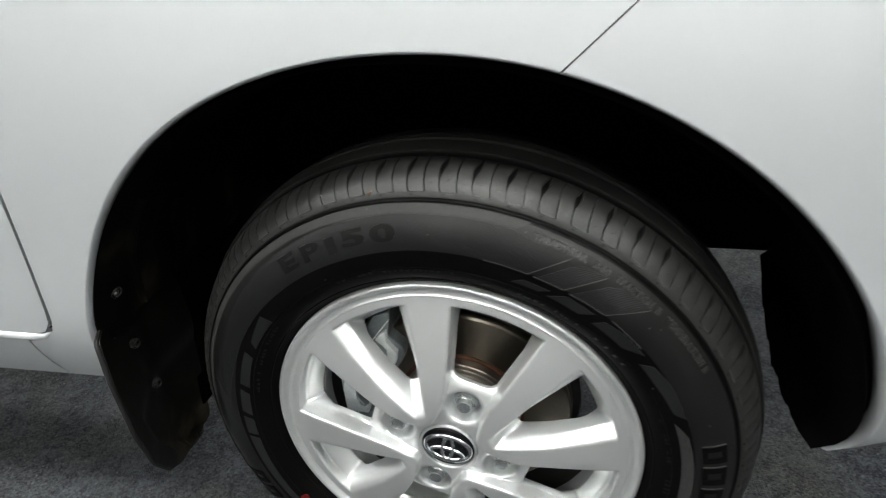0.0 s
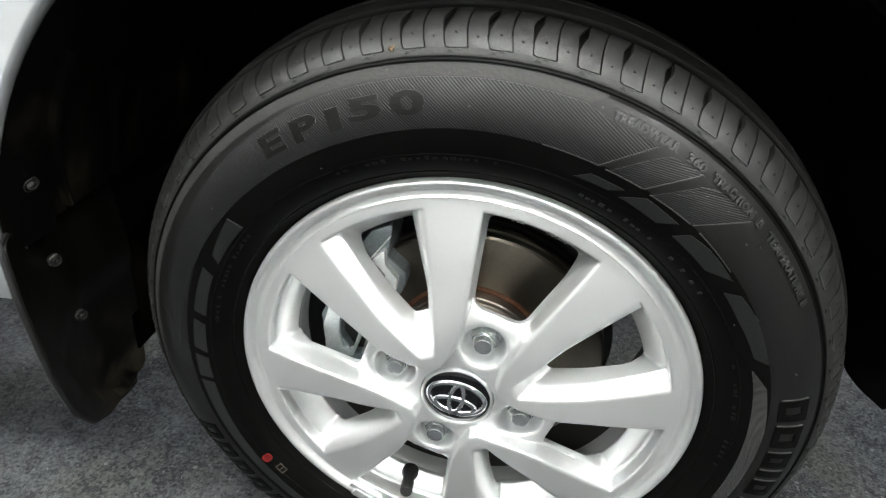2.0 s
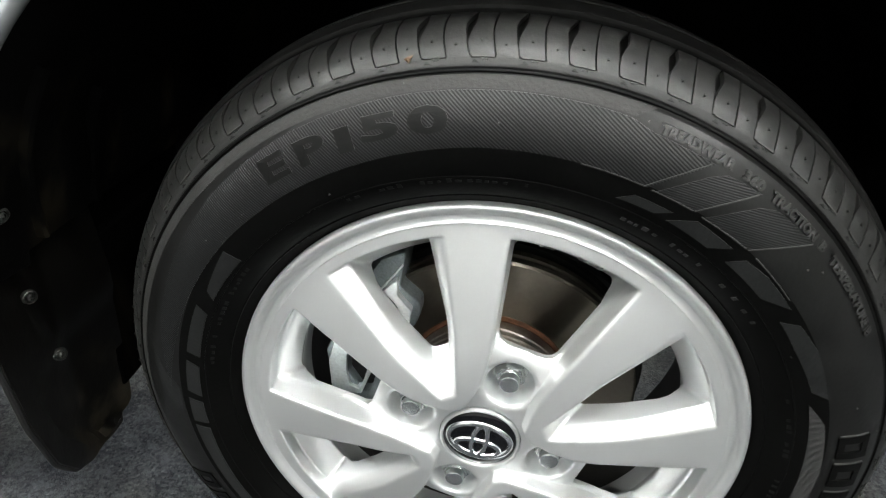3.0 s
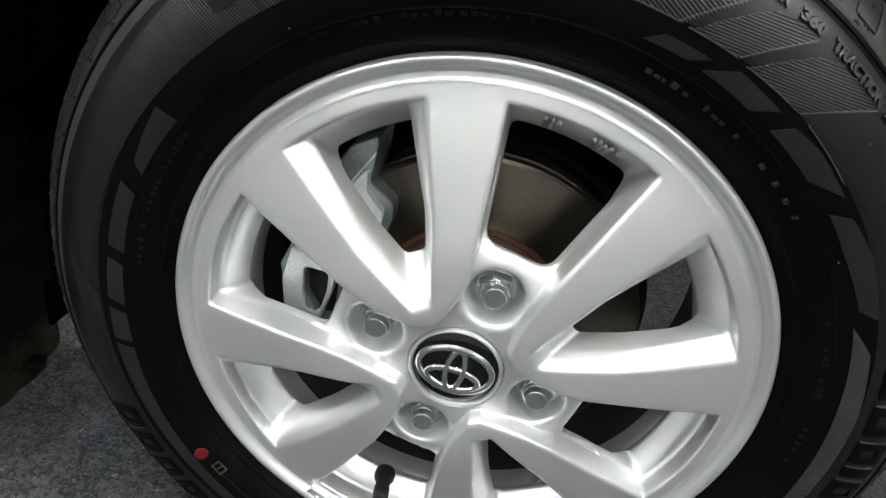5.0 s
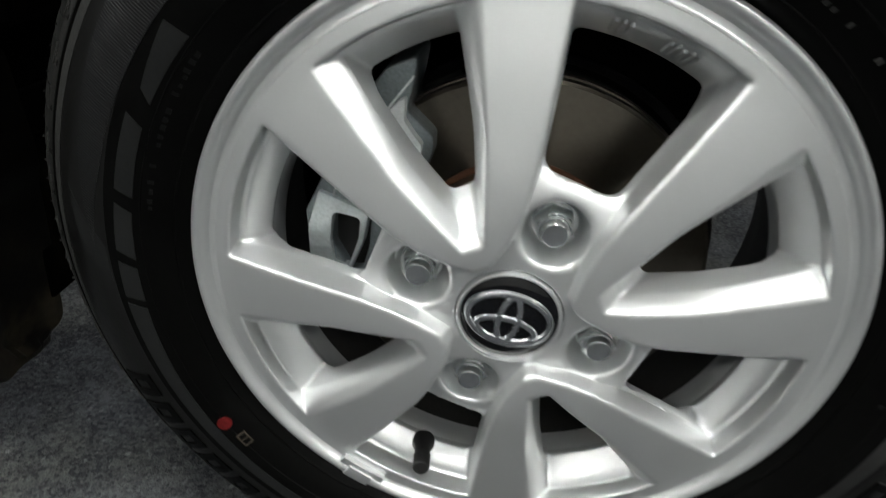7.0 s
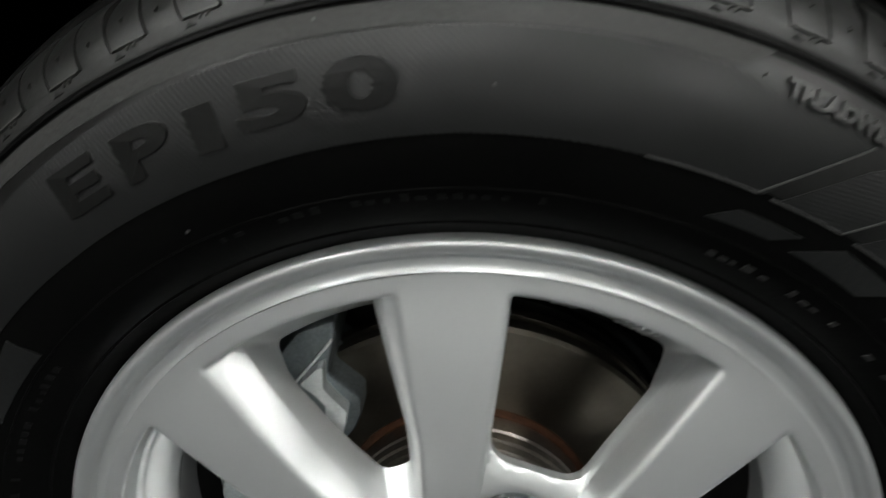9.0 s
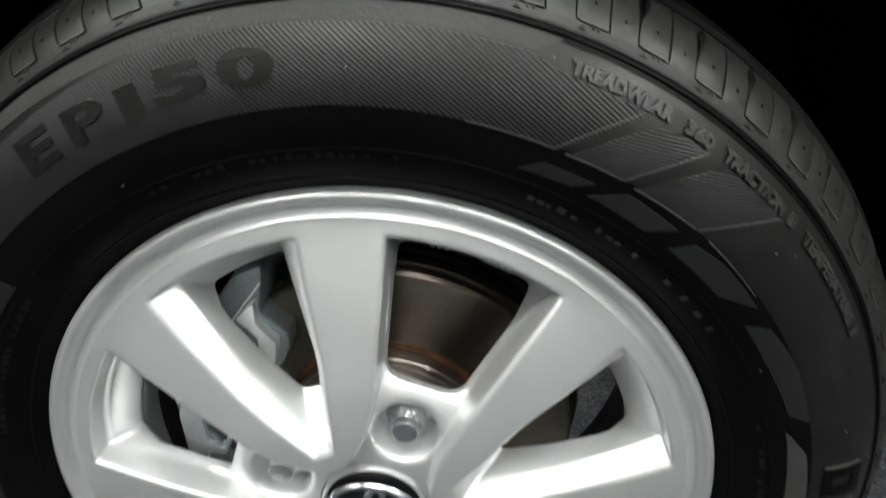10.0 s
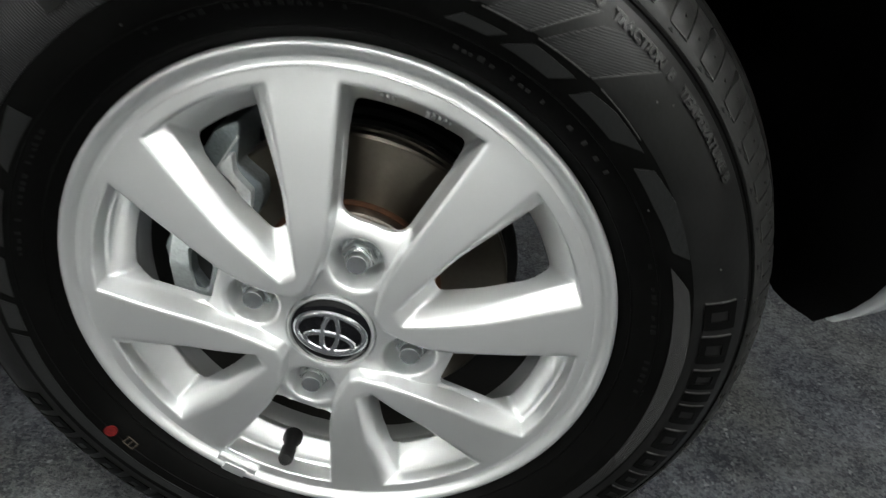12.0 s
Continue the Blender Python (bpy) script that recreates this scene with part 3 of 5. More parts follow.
bm = bmesh.new()
vs = [bm.verts.new((flap_x(p.x, p.y), p.x, p.y)) for p in v2]
for t in tri:
    bm.faces.new([vs[i] for i in t])
bmesh.ops.recalc_face_normals(bm, faces=bm.faces)
bmesh.ops.solidify(bm, geom=bm.faces[:], thickness=0.004)
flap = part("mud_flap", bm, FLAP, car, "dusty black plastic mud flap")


# the rounded rim along the flap's free edge
RIM_LINE = rounded([(0.028, 0.4125, 0.002), (-0.041, 0.418, 0.006), (-0.050, 0.370, 0.03), (-0.046, 0.285, 0.06), (-0.022, 0.212, 0.06), (0.020, 0.150, 0.05), (0.065, 0.112, 0.035), (0.110, 0.105, 0.03), (0.150, 0.1075, 0.002)], 5, 5)
RIM_LINE = [p for p in RIM_LINE[6:] if p.x < 0.149 and (p.y < 0.413 or p.x < 0.028)]
bm = bmesh.new()
rows = []
for p, q in zip(RIM_LINE, RIM_LINE[1:]):
    if (q - p).length < 1e-5 or (q - p).length > 0.05:
        continue
    nor = Vector((-(q - p).y, (q - p).x)).normalized()
    rows.append([bm.verts.new((flap_x(p.x, p.y) + 0.0028 * math.sin(t) + 0.0006, p.x + nor.x * 0.0028 * math.cos(t), p.y + nor.y * 0.0028 * math.cos(t))) for t in np.linspace(0, 2 * math.pi, 9)[:-1]])
for p, q in zip(rows, rows[1:]):
    for i in range(8):
        bm.faces.new((p[i], p[(i + 1) % 8], q[(i + 1) % 8], q[i]))
part("flap_rim", fix(bm), BLACK, flap, "rounded black rim of the flap")


def bolt_head():
    b = bmesh.new()
    prof = [(0.0, -0.0012), (0.0013, -0.0012), (0.0016, -0.0046), (0.0030, -0.0047), (0.0042, -0.0036), (0.0047, -0.0020), (0.0048, 0.0015), (0.0060, 0.0015), (0.0063, -0.0020), (0.0070, -0.0028), (0.0080, -0.0020), (0.0084, 0.0025)]
    rr = []
    for i in range(20):
        a = 2 * math.pi * i / 20
        rr.append([b.verts.new((-d, r * math.cos(a), r * math.sin(a))) for r, d in prof])
    for i in range(20):
        for j in range(len(prof) - 1):
            b.faces.new((rr[i][j], rr[(i + 1) % 20][j], rr[(i + 1) % 20][j + 1], rr[i][j + 1]))
    return fix(b)


for y, z in ((0.037, 0.353), (0.057, 0.270)):
    ob = part("screw", bolt_head(), IRON, flap, "dull steel screw head")
    ob.scale = (0.8, 0.8, 0.8)
    ob.location = (flap_x(y, z) + 0.0095, y, z)
    ob.rotation_euler = (0, 0, radians(-22))

# the liner's folded edge over the arch, above the flap
bm = bmesh.new()
rows = []
for a in np.linspace(152.5, 166, 14):
    k = min(1.0, (a - 152.5) / 2.5)
    rows.append([bm.verts.new(on_wheel(arch(a) + dr, a, y)) for dr, y in ((0.0035, 0.001 + 0.006 * (1 - k)), (0.0038, -0.0105 * k + 0.001), (-0.0012, -0.0125 * k + 0.001), (-0.0048, -0.004), (-0.0065, 0.016), (-0.009, 0.028), (-0.004, 0.028))])
for p, q in zip(rows, rows[1:]):
    for i in range(7):
        bm.faces.new((p[i], q[i], q[(i + 1) % 7], p[(i + 1) % 7]))
bm.faces.new(rows[0])
bm.faces.new(list(reversed(rows[-1])))
lip = part("liner_edge", fix(bm), LINER, car, "black folded edge of the wheel housing liner")
ob = part("screw", bolt_head(), IRON, lip, "dull steel screw head")
ob.location = on_wheel(arch(157) - 0.0065, 157, 0.003)
ob.scale = (0.9, 0.9, 0.9)
ob.rotation_euler = (0, radians(23), radians(-15))

# ---------------------------------------------------------------- brake
disc = part("brake_disc", fix(lathe([(0.0655, 0.0585), (0.0685, 0.0555), (0.1195, 0.0552), (0.1215, 0.0570), (0.1215, 0.0635), (0.1190, 0.0640),
                                     (0.1190, 0.0680), (0.1215, 0.0685), (0.1215, 0.0750), (0.07, 0.0755)], 160)), DISC, car, "turned iron brake disc with a brown sheen")
part("disc_hat", fix(lathe([(0.0, 0.026), (0.058, 0.026), (0.0595, 0.0268), (0.0602, 0.0300), (0.0612, 0.0310), (0.0618, 0.0342), (0.0630, 0.0350), (0.0636, 0.0390), (0.0650, 0.0398), (0.0654, 0.0440), (0.0664, 0.0450), (0.0668, 0.0548)], 128)), HAT, disc, "turned iron centre of the disc with narrow steps", sharp=25)
part("rust_ring", fix(lathe([(0.0664, 0.0530), (0.0672, 0.0546), (0.0690, 0.0551), (0.0706, 0.0550), (0.0708, 0.0557)], 128)), RUST, disc, "thin orange rust ring")
part("dust_shield", fix(lathe([(0.05, 0.090), (0.122, 0.090), (0.129, 0.084), (0.130, 0.086), (0.123, 0.093), (0.05, 0.093)], 96, True)), BLACK, car)


# dark arc added to block the view past the disc's upper edge
bm = bmesh.new()
rows = []
for a in np.linspace(30, 112, 40):
    rows.append([bm.verts.new(on_wheel(r, a, d)) for r, d in ((0.120, 0.0885), (0.150, 0.0885), (0.159, 0.0840), (0.160, 0.0855), (0.151, 0.0915), (0.120, 0.0915))])
for p, q in zip(rows, rows[1:]):
    for i in range(6):
        bm.faces.new((p[i], q[i], q[(i + 1) % 6], p[(i + 1) % 6]))
bm.faces.new(rows[0])
bm.faces.new(list(reversed(rows[-1])))
part("view_blocker_arc", fix(bm), LINER, car)


def slab(outline, d0, d1, bevel, hole=()):
    """A casting cut from a flat outline in the wheel's plane, between two depths, with rounded edges and perhaps a hole."""
    b = bmesh.new()
    tops = []
    for loop, sign in ((outline, 1), (hole, -1)):
        n = len(loop)
        area = sum(loop[i - 1][0] * loop[i][1] - loop[i][0] * loop[i - 1][1] for i in range(n))
        sign = sign if area > 0 else -sign
        rings = []
        for k, d in ((1, d0), (0.35, d0 + bevel * 0.08), (0.08, d0 + bevel * 0.4), (0, d0 + bevel), (0, d1)):
            ring = []
            for i, p in enumerate(loop):
                tan = (Vector(loop[(i + 1) % n][:2]) - Vector(loop[i - 1][:2])).normalized()
                q = Vector(p[:2]) + Vector((-tan.y, tan.x)) * bevel * k * sign
                ring.append(b.verts.new((q.x, d, HUB.z + q.y)))
            rings.append(ring)
        for p, q in zip(rings, rings[1:]):
            for i in range(n):
                b.faces.new((p[i], p[(i + 1) % n], q[(i + 1) % n], q[i]))
        if n:
            tops.append([Vector((v.co.x, v.co.z - HUB.z)) for v in rings[0]])
    v, f = plate(tops[:1], tops[1:], [])
    made = [b.verts.new((p.x, d0, HUB.z + p.y)) for p in v]
    for t in f:
        b.faces.new([made[i] for i in t])
    bmesh.ops.remove_doubles(b, verts=b.verts, dist=1e-6)
    bmesh.ops.recalc_face_normals(b, faces=b.faces)
    return b


def polar(points):
    return [(r * math.cos(radians(a)), r * math.sin(radians(a)), c) for r, a, c in points]


# carrier: an arc beside the disc with a stepped front edge and a window
caliper = part("brake_caliper", slab(
    rounded(polar([(0.147, 116, 0.003), (0.134, 120, 0.003), (0.1225, 125, 0.004), (0.113, 124, 0.006), (0.1017, 122.5, 0.006), (0.093, 126, 0.006), (0.0875, 132, 0.003),
                   (0.086, 145, 0.02), (0.0865, 157, 0.02), (0.0895, 178, 0.02), (0.097, 192, 0.004), (0.102, 199, 0.004), (0.131, 198, 0.006), (0.1335, 180, 0.01),
                   (0.1385, 168, 0.004), (0.135, 160, 0.006), (0.140, 140, 0.02), (0.149, 124, 0.004)]), 4, 4), 0.040, 0.085, 0.0022,
    rounded(polar([(0.1210, 165, 0.005), (0.107, 160, 0.006), (0.0965, 163, 0.005), (0.0945, 176, 0.01), (0.1000, 187, 0.004), (0.1080, 187, 0.005), (0.1180, 177, 0.006)]), 4, 3)),
    CAST, car, "grey zinc-plated brake caliper")
part("caliper_finger", slab(rounded(polar([(0.1300, 122.9, 0.0008), (0.1235, 125.0, 0.002), (0.1200, 126.4, 0.002), (0.1114, 126.5, 0.003), (0.1022, 126.2, 0.003), (0.0925, 133.0, 0.002),
                                           (0.0985, 137.0, 0.002), (0.1110, 129.8, 0.003), (0.1190, 129.5, 0.002), (0.1284, 130.2, 0.002), (0.1306, 124.4, 0.001)]), 4, 3), 0.0330, 0.046, 0.0005),
     MACHINED, caliper, "bright machined edge of the caliper")
part("bracket", slab(rounded(polar([(0.1333, 160, 0.003), (0.1350, 172, 0.02), (0.1340, 186, 0.003), (0.1080, 187.5, 0.003), (0.0975, 173, 0.02), (0.0985, 160, 0.003)]), 4, 3), 0.0370, 0.044, 0.0018,
                     rounded(polar([(0.1205, 165, 0.004), (0.1190, 175, 0.01), (0.1170, 182.5, 0.003), (0.1080, 184.5, 0.003), (0.1015, 172, 0.01), (0.1030, 164, 0.004)]), 4, 3)), ZINC, caliper, "grey plated caliper bracket")
part("piston_housing", slab(rounded(polar([(0.125, 158, 0.01), (0.126, 192, 0.01), (0.088, 192, 0.01), (0.086, 158, 0.01)]), 5, 3), 0.0500, 0.10, 0.004), BLACK, caliper)
# thin bright strip that draws the highlight along the carrier's edge
part("carrier_highlight", slab(rounded(polar([(0.1385, 119, 0.001), (0.1275, 150, 0.03), (0.1240, 168, 0.03), (0.1260, 195, 0.001), (0.1250, 195, 0.001), (0.1228, 168, 0.03), (0.1262, 150, 0.03), (0.1370, 119, 0.001)]), 3, 8), 0.0385, 0.045, 0.0006), MACHINED, caliper)

# ---------------------------------------------------------------- the wheel
LUG = 70.5            # angle of the first wheel nut
wheel = part("wheel", fix(lathe([(0.0, 0.020), (0.030, 0.020), (0.055, 0.0255), (0.060, 0.0258)], 96)), IRON, car, "silver alloy wheel with a black tyre")


def face(r):
    """Depth of the spokes' outer face, which stands proud towards the hub."""
    return smooth_interp(r, [0.030, 0.045, 0.060, 0.080, 0.105, 0.140, 0.172, 0.182], [-0.0175, -0.0190, -0.0190, -0.0172, -0.0130, -0.0062, 0.0012, 0.0030])


def low(r):
    """Depth of the hub's lower level, round the nuts and the cap."""
    return smooth_interp(r, [0.030, 0.050, 0.066, 0.078, 0.090, 0.110, 0.140, 0.160, 0.172], [-0.0085, -0.0080, -0.0066, -0.0036, 0.0012, 0.0058, 0.0100, 0.0125, 0.0140])


def roll(r):
    """How far the lower level turns down at the openings' edges."""
    return 0.0014 + 0.0030 * max(0.0, min(1.0, (r - 0.086) / 0.018))


def arc_corners(r, half, corner):
    return [(r * math.cos(radians(half * k / 3)), r * math.sin(radians(half * k / 3)), corner if abs(k) == 3 else 0.3) for k in range(-3, 4)]


def pair_window(outer, half, corner, mid, inner, inner_corner):
    """The opening inside a pair of spokes: arc outside, bowed sides, narrow inner end."""
    return rounded(arc_corners(outer, half, corner) + [(*mid, 0.10), (*inner, inner_corner), (inner[0], -inner[1], inner_corner), (mid[0], -mid[1], 0.10)])


def star(outer, half, corner, sides, nose):
    """The edge of the lower level: four nut valleys joined round the cap, between the noses of the spoke pairs."""
    out = []
    for k in range(4):
        t = radians(90 * k)
        pts = [(x, -y, c) for x, y, c in reversed(sides)] + arc_corners(outer, half, corner) + list(sides)
        out += [(x * math.cos(t) - y * math.sin(t), x * math.sin(t) + y * math.cos(t), c) for x, y, c in pts]
        for a in (45 - nose[1], 45 + nose[1]):
            out.append((nose[0] * math.cos(t + radians(a)), nose[0] * math.sin(t + radians(a)), nose[2]))
    return rounded(out, 6, 4)


V_A = pair_window(0.1722, 15.2, 0.0020, (0.1025, 0.0262), (0.0530, 0.0062), 0.0035)
V_B = pair_window(0.1702, 10.9, 0.0030, (0.1050, 0.0200), (0.0630, 0.0050), 0.0035)
V_C = pair_window(0.1540, 10.4, 0.0085, (0.1060, 0.0172), (0.0770, 0.0072), 0.0065)
V_D = pair_window(0.1555, 16.5, 0.0085, (0.1060, 0.0285), (0.0600, 0.0125), 0.0065)
S_A = star(0.1722, 15.3, 0.0020, [(0.0830, 0.0246, 0.02), (0.0640, 0.0222, 0.02), (0.0480, 0.0226, 0.008)], (0.0400, 7.0, 0.006))
S_B = star(0.1712, 14.5, 0.0030, [(0.0830, 0.0222, 0.02), (0.0640, 0.0198, 0.02), (0.0478, 0.0192, 0.006)], (0.0360, 6.0, 0.005))
L_M = window(0.1690, 14.4, 0.0050, 0.0868, 0.0221, 0.0105)
L_C = window(0.1560, 14.0, 0.0090, 0.0855, 0.0213, 0.0105)
L_D = window(0.1570, 18.5, 0.0090, 0.0640, 0.0300, 0.0105)
FILLET = ((-0.0022, 0.0), (-0.0013, 0.010), (-0.0005, 0.030), (0.06, 0.065), (0.14, 0.115), (0.26, 0.20), (0.40, 0.315), (0.55, 0.455), (0.70, 0.62), (0.85, 0.80), (1.0, 1.0))
SOFT = ((-0.0022, 0.0), (-0.0013, 0.012), (-0.0004, 0.035), (0.12, 0.07), (0.28, 0.15), (0.45, 0.29), (0.75, 0.70), (0.90, 0.93), (1.0, 1.0))


def edge_depth(p, thin=0.0):
    """Depth at which an opening's edge turns back: deep at the barrel, shallow beside the hub."""
    return float(np.interp(p.length, [0.075, 0.100, 0.140, 0.1535], [0.0130 - thin * 2.2, 0.0150 - thin, 0.0195, 0.0310]))


def outset(points, others, d):
    """The outline moved square to itself, away from the other outline."""
    out, n = [], len(points)
    for i, (p, q) in enumerate(zip(points, others)):
        t = (points[(i + 1) % n] - points[i - 1]).normalized()
        nor = Vector((-t.y, t.x))
        out.append(p + nor * (d if nor.dot(p - q) > 0 else -d))
    return out


def alloy_face():
    b = bmesh.new()

    def loft(rings):
        for p, q in zip(rings, rings[1:]):
            for i in range(len(p)):
                b.faces.new((p[i], p[(i + 1) % len(p)], q[(i + 1) % len(q)], q[i]))

    def put(points, depths):
        return [b.verts.new((p.x, d, HUB.z + p.y)) for p, d in zip(points, depths)]

    holes = []
    for k in range(4):
        turn = LUG + 90 * k + 45
        rings = []
        for s, g in FILLET:
            pts = [p.lerp(q, s) for p, q in zip(V_A, V_B)] if s >= 0 else outset(V_A, V_B, -s)
            dep = [face(p.length) + 0.0125 * g for p in pts]
            pts = turned(pts, turn)
            if s < -0.002:
                holes.append(pts)
            rings.append(put(pts, dep))
        last = [face(p.length) + 0.0125 for p in V_B]
        for s in (0.05, 0.12, 0.22, 0.35, 0.50, 0.65, 0.80, 0.92, 1.0):
            g = s ** 1.2
            pts = [p.lerp(q, s) for p, q in zip(V_B, V_C)]
            rings.append(put(turned(pts, turn), [d + (edge_depth(q) - d) * g for d, q in zip(last, V_C)]))
        rings.append(put(turned([p.lerp(q, 0.3) for p, q in zip(V_C, V_D)], turn), [edge_depth(q) + 0.002 for q in V_C]))
        rings.append(put(turned([p.lerp(q, 0.6) for p, q in zip(V_C, V_D)], turn), [edge_depth(q) + 0.0045 for q in V_C]))
        loft(rings)
    # the lower level with the nut pockets and the openings
    ring = lambda r, n: [Vector((r * math.cos(2 * math.pi * i / n), r * math.sin(2 * math.pi * i / n))) for i in range(n)]
    pocket0 = [Vector((0.0577 + 0.0192 * math.cos(a), 0.0192 * math.sin(a))) for a in np.linspace(0, 2 * math.pi, 65)[:-1]]
    mids = [turned(L_M, LUG + 90 * k) for k in range(4)]
    pockets = [turned(pocket0, LUG + 90 * k) for k in range(4)]
    edge = np.array([(p.x, p.y) for p in L_M])
    bound = turned(S_B, LUG)
    walls = np.array([(p.x, p.y) for loop in [bound] + mids + pockets for p in loop])
    grid = [(r * math.cos(a), r * math.sin(a)) for r in np.arange(0.0345, 0.171, 0.0022) for a in np.arange(0, 2 * math.pi, 0.0022 / r)]
    gx, gy = np.array([g[0] for g in grid]), np.array([g[1] for g in grid])
    ok = inside(gx, gy, bound)
    for loop in mids + pockets:
        ok &= ~inside(gx, gy, loop)
    grid = [g for g, k in zip(grid, ok) if k and np.min(np.hypot(walls[:, 0] - g[0], walls[:, 1] - g[1])) > 0.0012]

    def level(p):
        """The lower level rolls over softly into the openings and lifts a little round the nut pockets."""
        a = math.degrees(math.atan2(p.y, p.x)) - LUG
        q = turned([p], -LUG - 90 * round(a / 90))[0]
        near = float(np.min(np.hypot(edge[:, 0] - q.x, edge[:, 1] - q.y)))
        t = max(0.0, 1 - near / 0.0075)
        lip = math.hypot(q.x - 0.0577, q.y) - 0.0192
        return low(p.length) + roll(p.length) * t * t + 0.0012 * max(0.0, 1 - lip / 0.0035) ** 2

    # the spokes' flanks, down to the lower level
    rings = []
    for s, g in SOFT:
        pts = [p.lerp(q, s) for p, q in zip(S_A, S_B)] if s >= 0 else outset(S_A, S_B, -s)
        dep = [face(p.length) * (1 - g) + level(q) * g for p, q in zip(pts, bound)]
        pts = turned(pts, LUG)
        if s < -0.002:
            holes.append(pts)
        rings.append(put(pts, dep))
    loft(rings)
    v, f = plate([bound], [ring(0.0322, 128)] + mids + pockets, grid)
    made = [b.verts.new((p.x, low(p.length) if p.length < 0.0324 else level(p), HUB.z + p.y)) for p in v]
    for t in f:
        b.faces.new([made[i] for i in t])
    for k in range(4):
        turn = LUG + 90 * k
        n = len(L_M)
        mid_d = [level(p) for p in turned(L_M, turn)]
        deep = [put(turned(L_M, turn), mid_d)]
        for s in (0.04, 0.10, 0.18, 0.28, 0.40, 0.52, 0.64, 0.76, 0.86, 0.94, 1.0):
            g = s ** 1.35
            deep.append(put(turned([p.lerp(q, s) for p, q in zip(L_M, L_C)], turn), [d + (edge_depth(q, 0.004) - d) * g for d, q in zip(mid_d, L_C)]))
        deep.append(put(turned([p.lerp(q, 0.3) for p, q in zip(L_C, L_D)], turn), [edge_depth(q, 0.004) + 0.002 for q in L_C]))
        deep.append(put(turned([p.lerp(q, 0.6) for p, q in zip(L_C, L_D)], turn), [edge_depth(q, 0.004) + 0.0045 for q in L_C]))
        loft(deep)
        cx = Vector((0.0577, 0))
        top = [level(p) for p in turned(pocket0, turn)]
        wall = [put(turned(pocket0, turn), top)]
        for sc, dd in ((0.975, 0.0007), (0.952, 0.0020), (0.935, 0.0040), (0.915, 0.0070)):
            wall.append(put(turned([cx + (p - cx) * sc for p in pocket0], turn), [d + dd for d in top]))
        for sc, dd in ((0.865, 0.0125), (0.82, 0.0152), (0.74, 0.0170), (0.01, 0.0173)):
            wall.append(put(turned([cx + (p - cx) * sc for p in pocket0], turn), [dd] * len(pocket0)))
        loft(wall)
    extra = []
    for r in np.arange(0.036, 0.179, 0.004):
        for i in range(int(2 * math.pi * r / 0.005)):
            a = i * 0.005 / r
            extra.append((r * math.cos(a), r * math.sin(a)))
    px, py = np.array([e[0] for e in extra]), np.array([e[1] for e in extra])
    bad = np.zeros(len(extra), bool)
    for h in holes:
        bad |= inside(px, py, h)
    extra = [e for e, k in zip(extra, bad) if not k]
    v, f = plate([ring(0.1803, 320)], holes, extra)
    made = [b.verts.new((p.x, face(p.length), HUB.z + p.y)) for p in v]
    for t in f:
        b.faces.new([made[i] for i in t])
    bmesh.ops.remove_doubles(b, verts=b.verts, dist=2e-6)
    bmesh.ops.recalc_face_normals(b, faces=b.faces)
    return b


part("spokes", alloy_face(), ALLOY, wheel, "eight silver spokes in four pairs", sharp=66)
for a0, w, u0, u1 in ((7.6, 1.2, 0.22, 0.80), (6.2, 1.0, 0.20, 0.82), (4.9, 1.1, 0.22, 0.78), (-2.6, 1.0, 0.28, 0.78), (-3.9, 1.0, 0.22, 0.80), (-5.2, 1.0, 0.30, 0.82), (-6.5, 1.1, 0.22, 0.76), (-7.8, 0.7, 0.30, 0.86)):
    b = bmesh.new()
    rows = []
    for a in np.linspace(LUG + a0 + w / 2, LUG + a0 - w / 2, 7):
        t = abs(a - LUG - a0) / (w / 2)
        q = 0.5 * (u1 - u0) * (1 - 0.5 * t ** 4)
        row = []
        for u, h in ((-1.25, -0.0006), (-1, 0.0013), (0, 0.0014), (1, 0.0013), (1.25, -0.0006)):
            v = (u0 + u1) / 2 + q * u
            sink = -0.0006 if t > 0.95 else h
            row.append(b.verts.new(on_wheel(0.1685 - 0.0125 * v - 0.6 * sink, a, 0.0136 + 0.0172 * v ** 1.35 - 0.6 * sink)))
        rows.append(row)
    for p, q in zip(rows, rows[1:]):
        for i in range(4):
            b.faces.new((p[i], q[i], q[i + 1], p[i + 1]))
    bmesh.ops.recalc_face_normals(b, faces=b.faces)
    part("casting_mark", b, ALLOY, wheel, "small raised casting mark")
RIM = [(0.1795, 0.0050), (0.1803, 0.0034), (0.1809, 0.0042), (0.1830, 0.0053), (0.1856, 0.0055), (0.1872, 0.0045), (0.1882, 0.0028), (0.1893, 0.0012),
       (0.1908, 0.0002), (0.1925, -0.0003), (0.1941, 0.0002), (0.1952, 0.0016), (0.1957, 0.0038), (0.1953, 0.0080), (0.192, 0.012), (0.181, 0.016), (0.178, 0.030), (0.1690, 0.0312), (0.1770, 0.0125)]
BARREL = [(0.178, 0.0302), (0.170, 0.045), (0.168, 0.0535), (0.1556, 0.0535), (0.1550, 0.0525), (0.1551, 0.0470), (0.1554, 0.0415), (0.1560, 0.0360), (0.1570, 0.0340), (0.1620, 0.0317)]
INNER = [(0.168, 0.0536), (0.168, 0.100), (0.177, 0.125), (0.179, 0.142), (0.193, 0.150), (0.193, 0.154), (0.176, 0.150), (0.171, 0.125), (0.1635, 0.100), (0.1612, 0.075), (0.1598, 0.0536)]
part("barrel", fix(lathe(BARREL, 256, True)), ALLOY, wheel, "silver inner barrel of the rim", sharp=50)
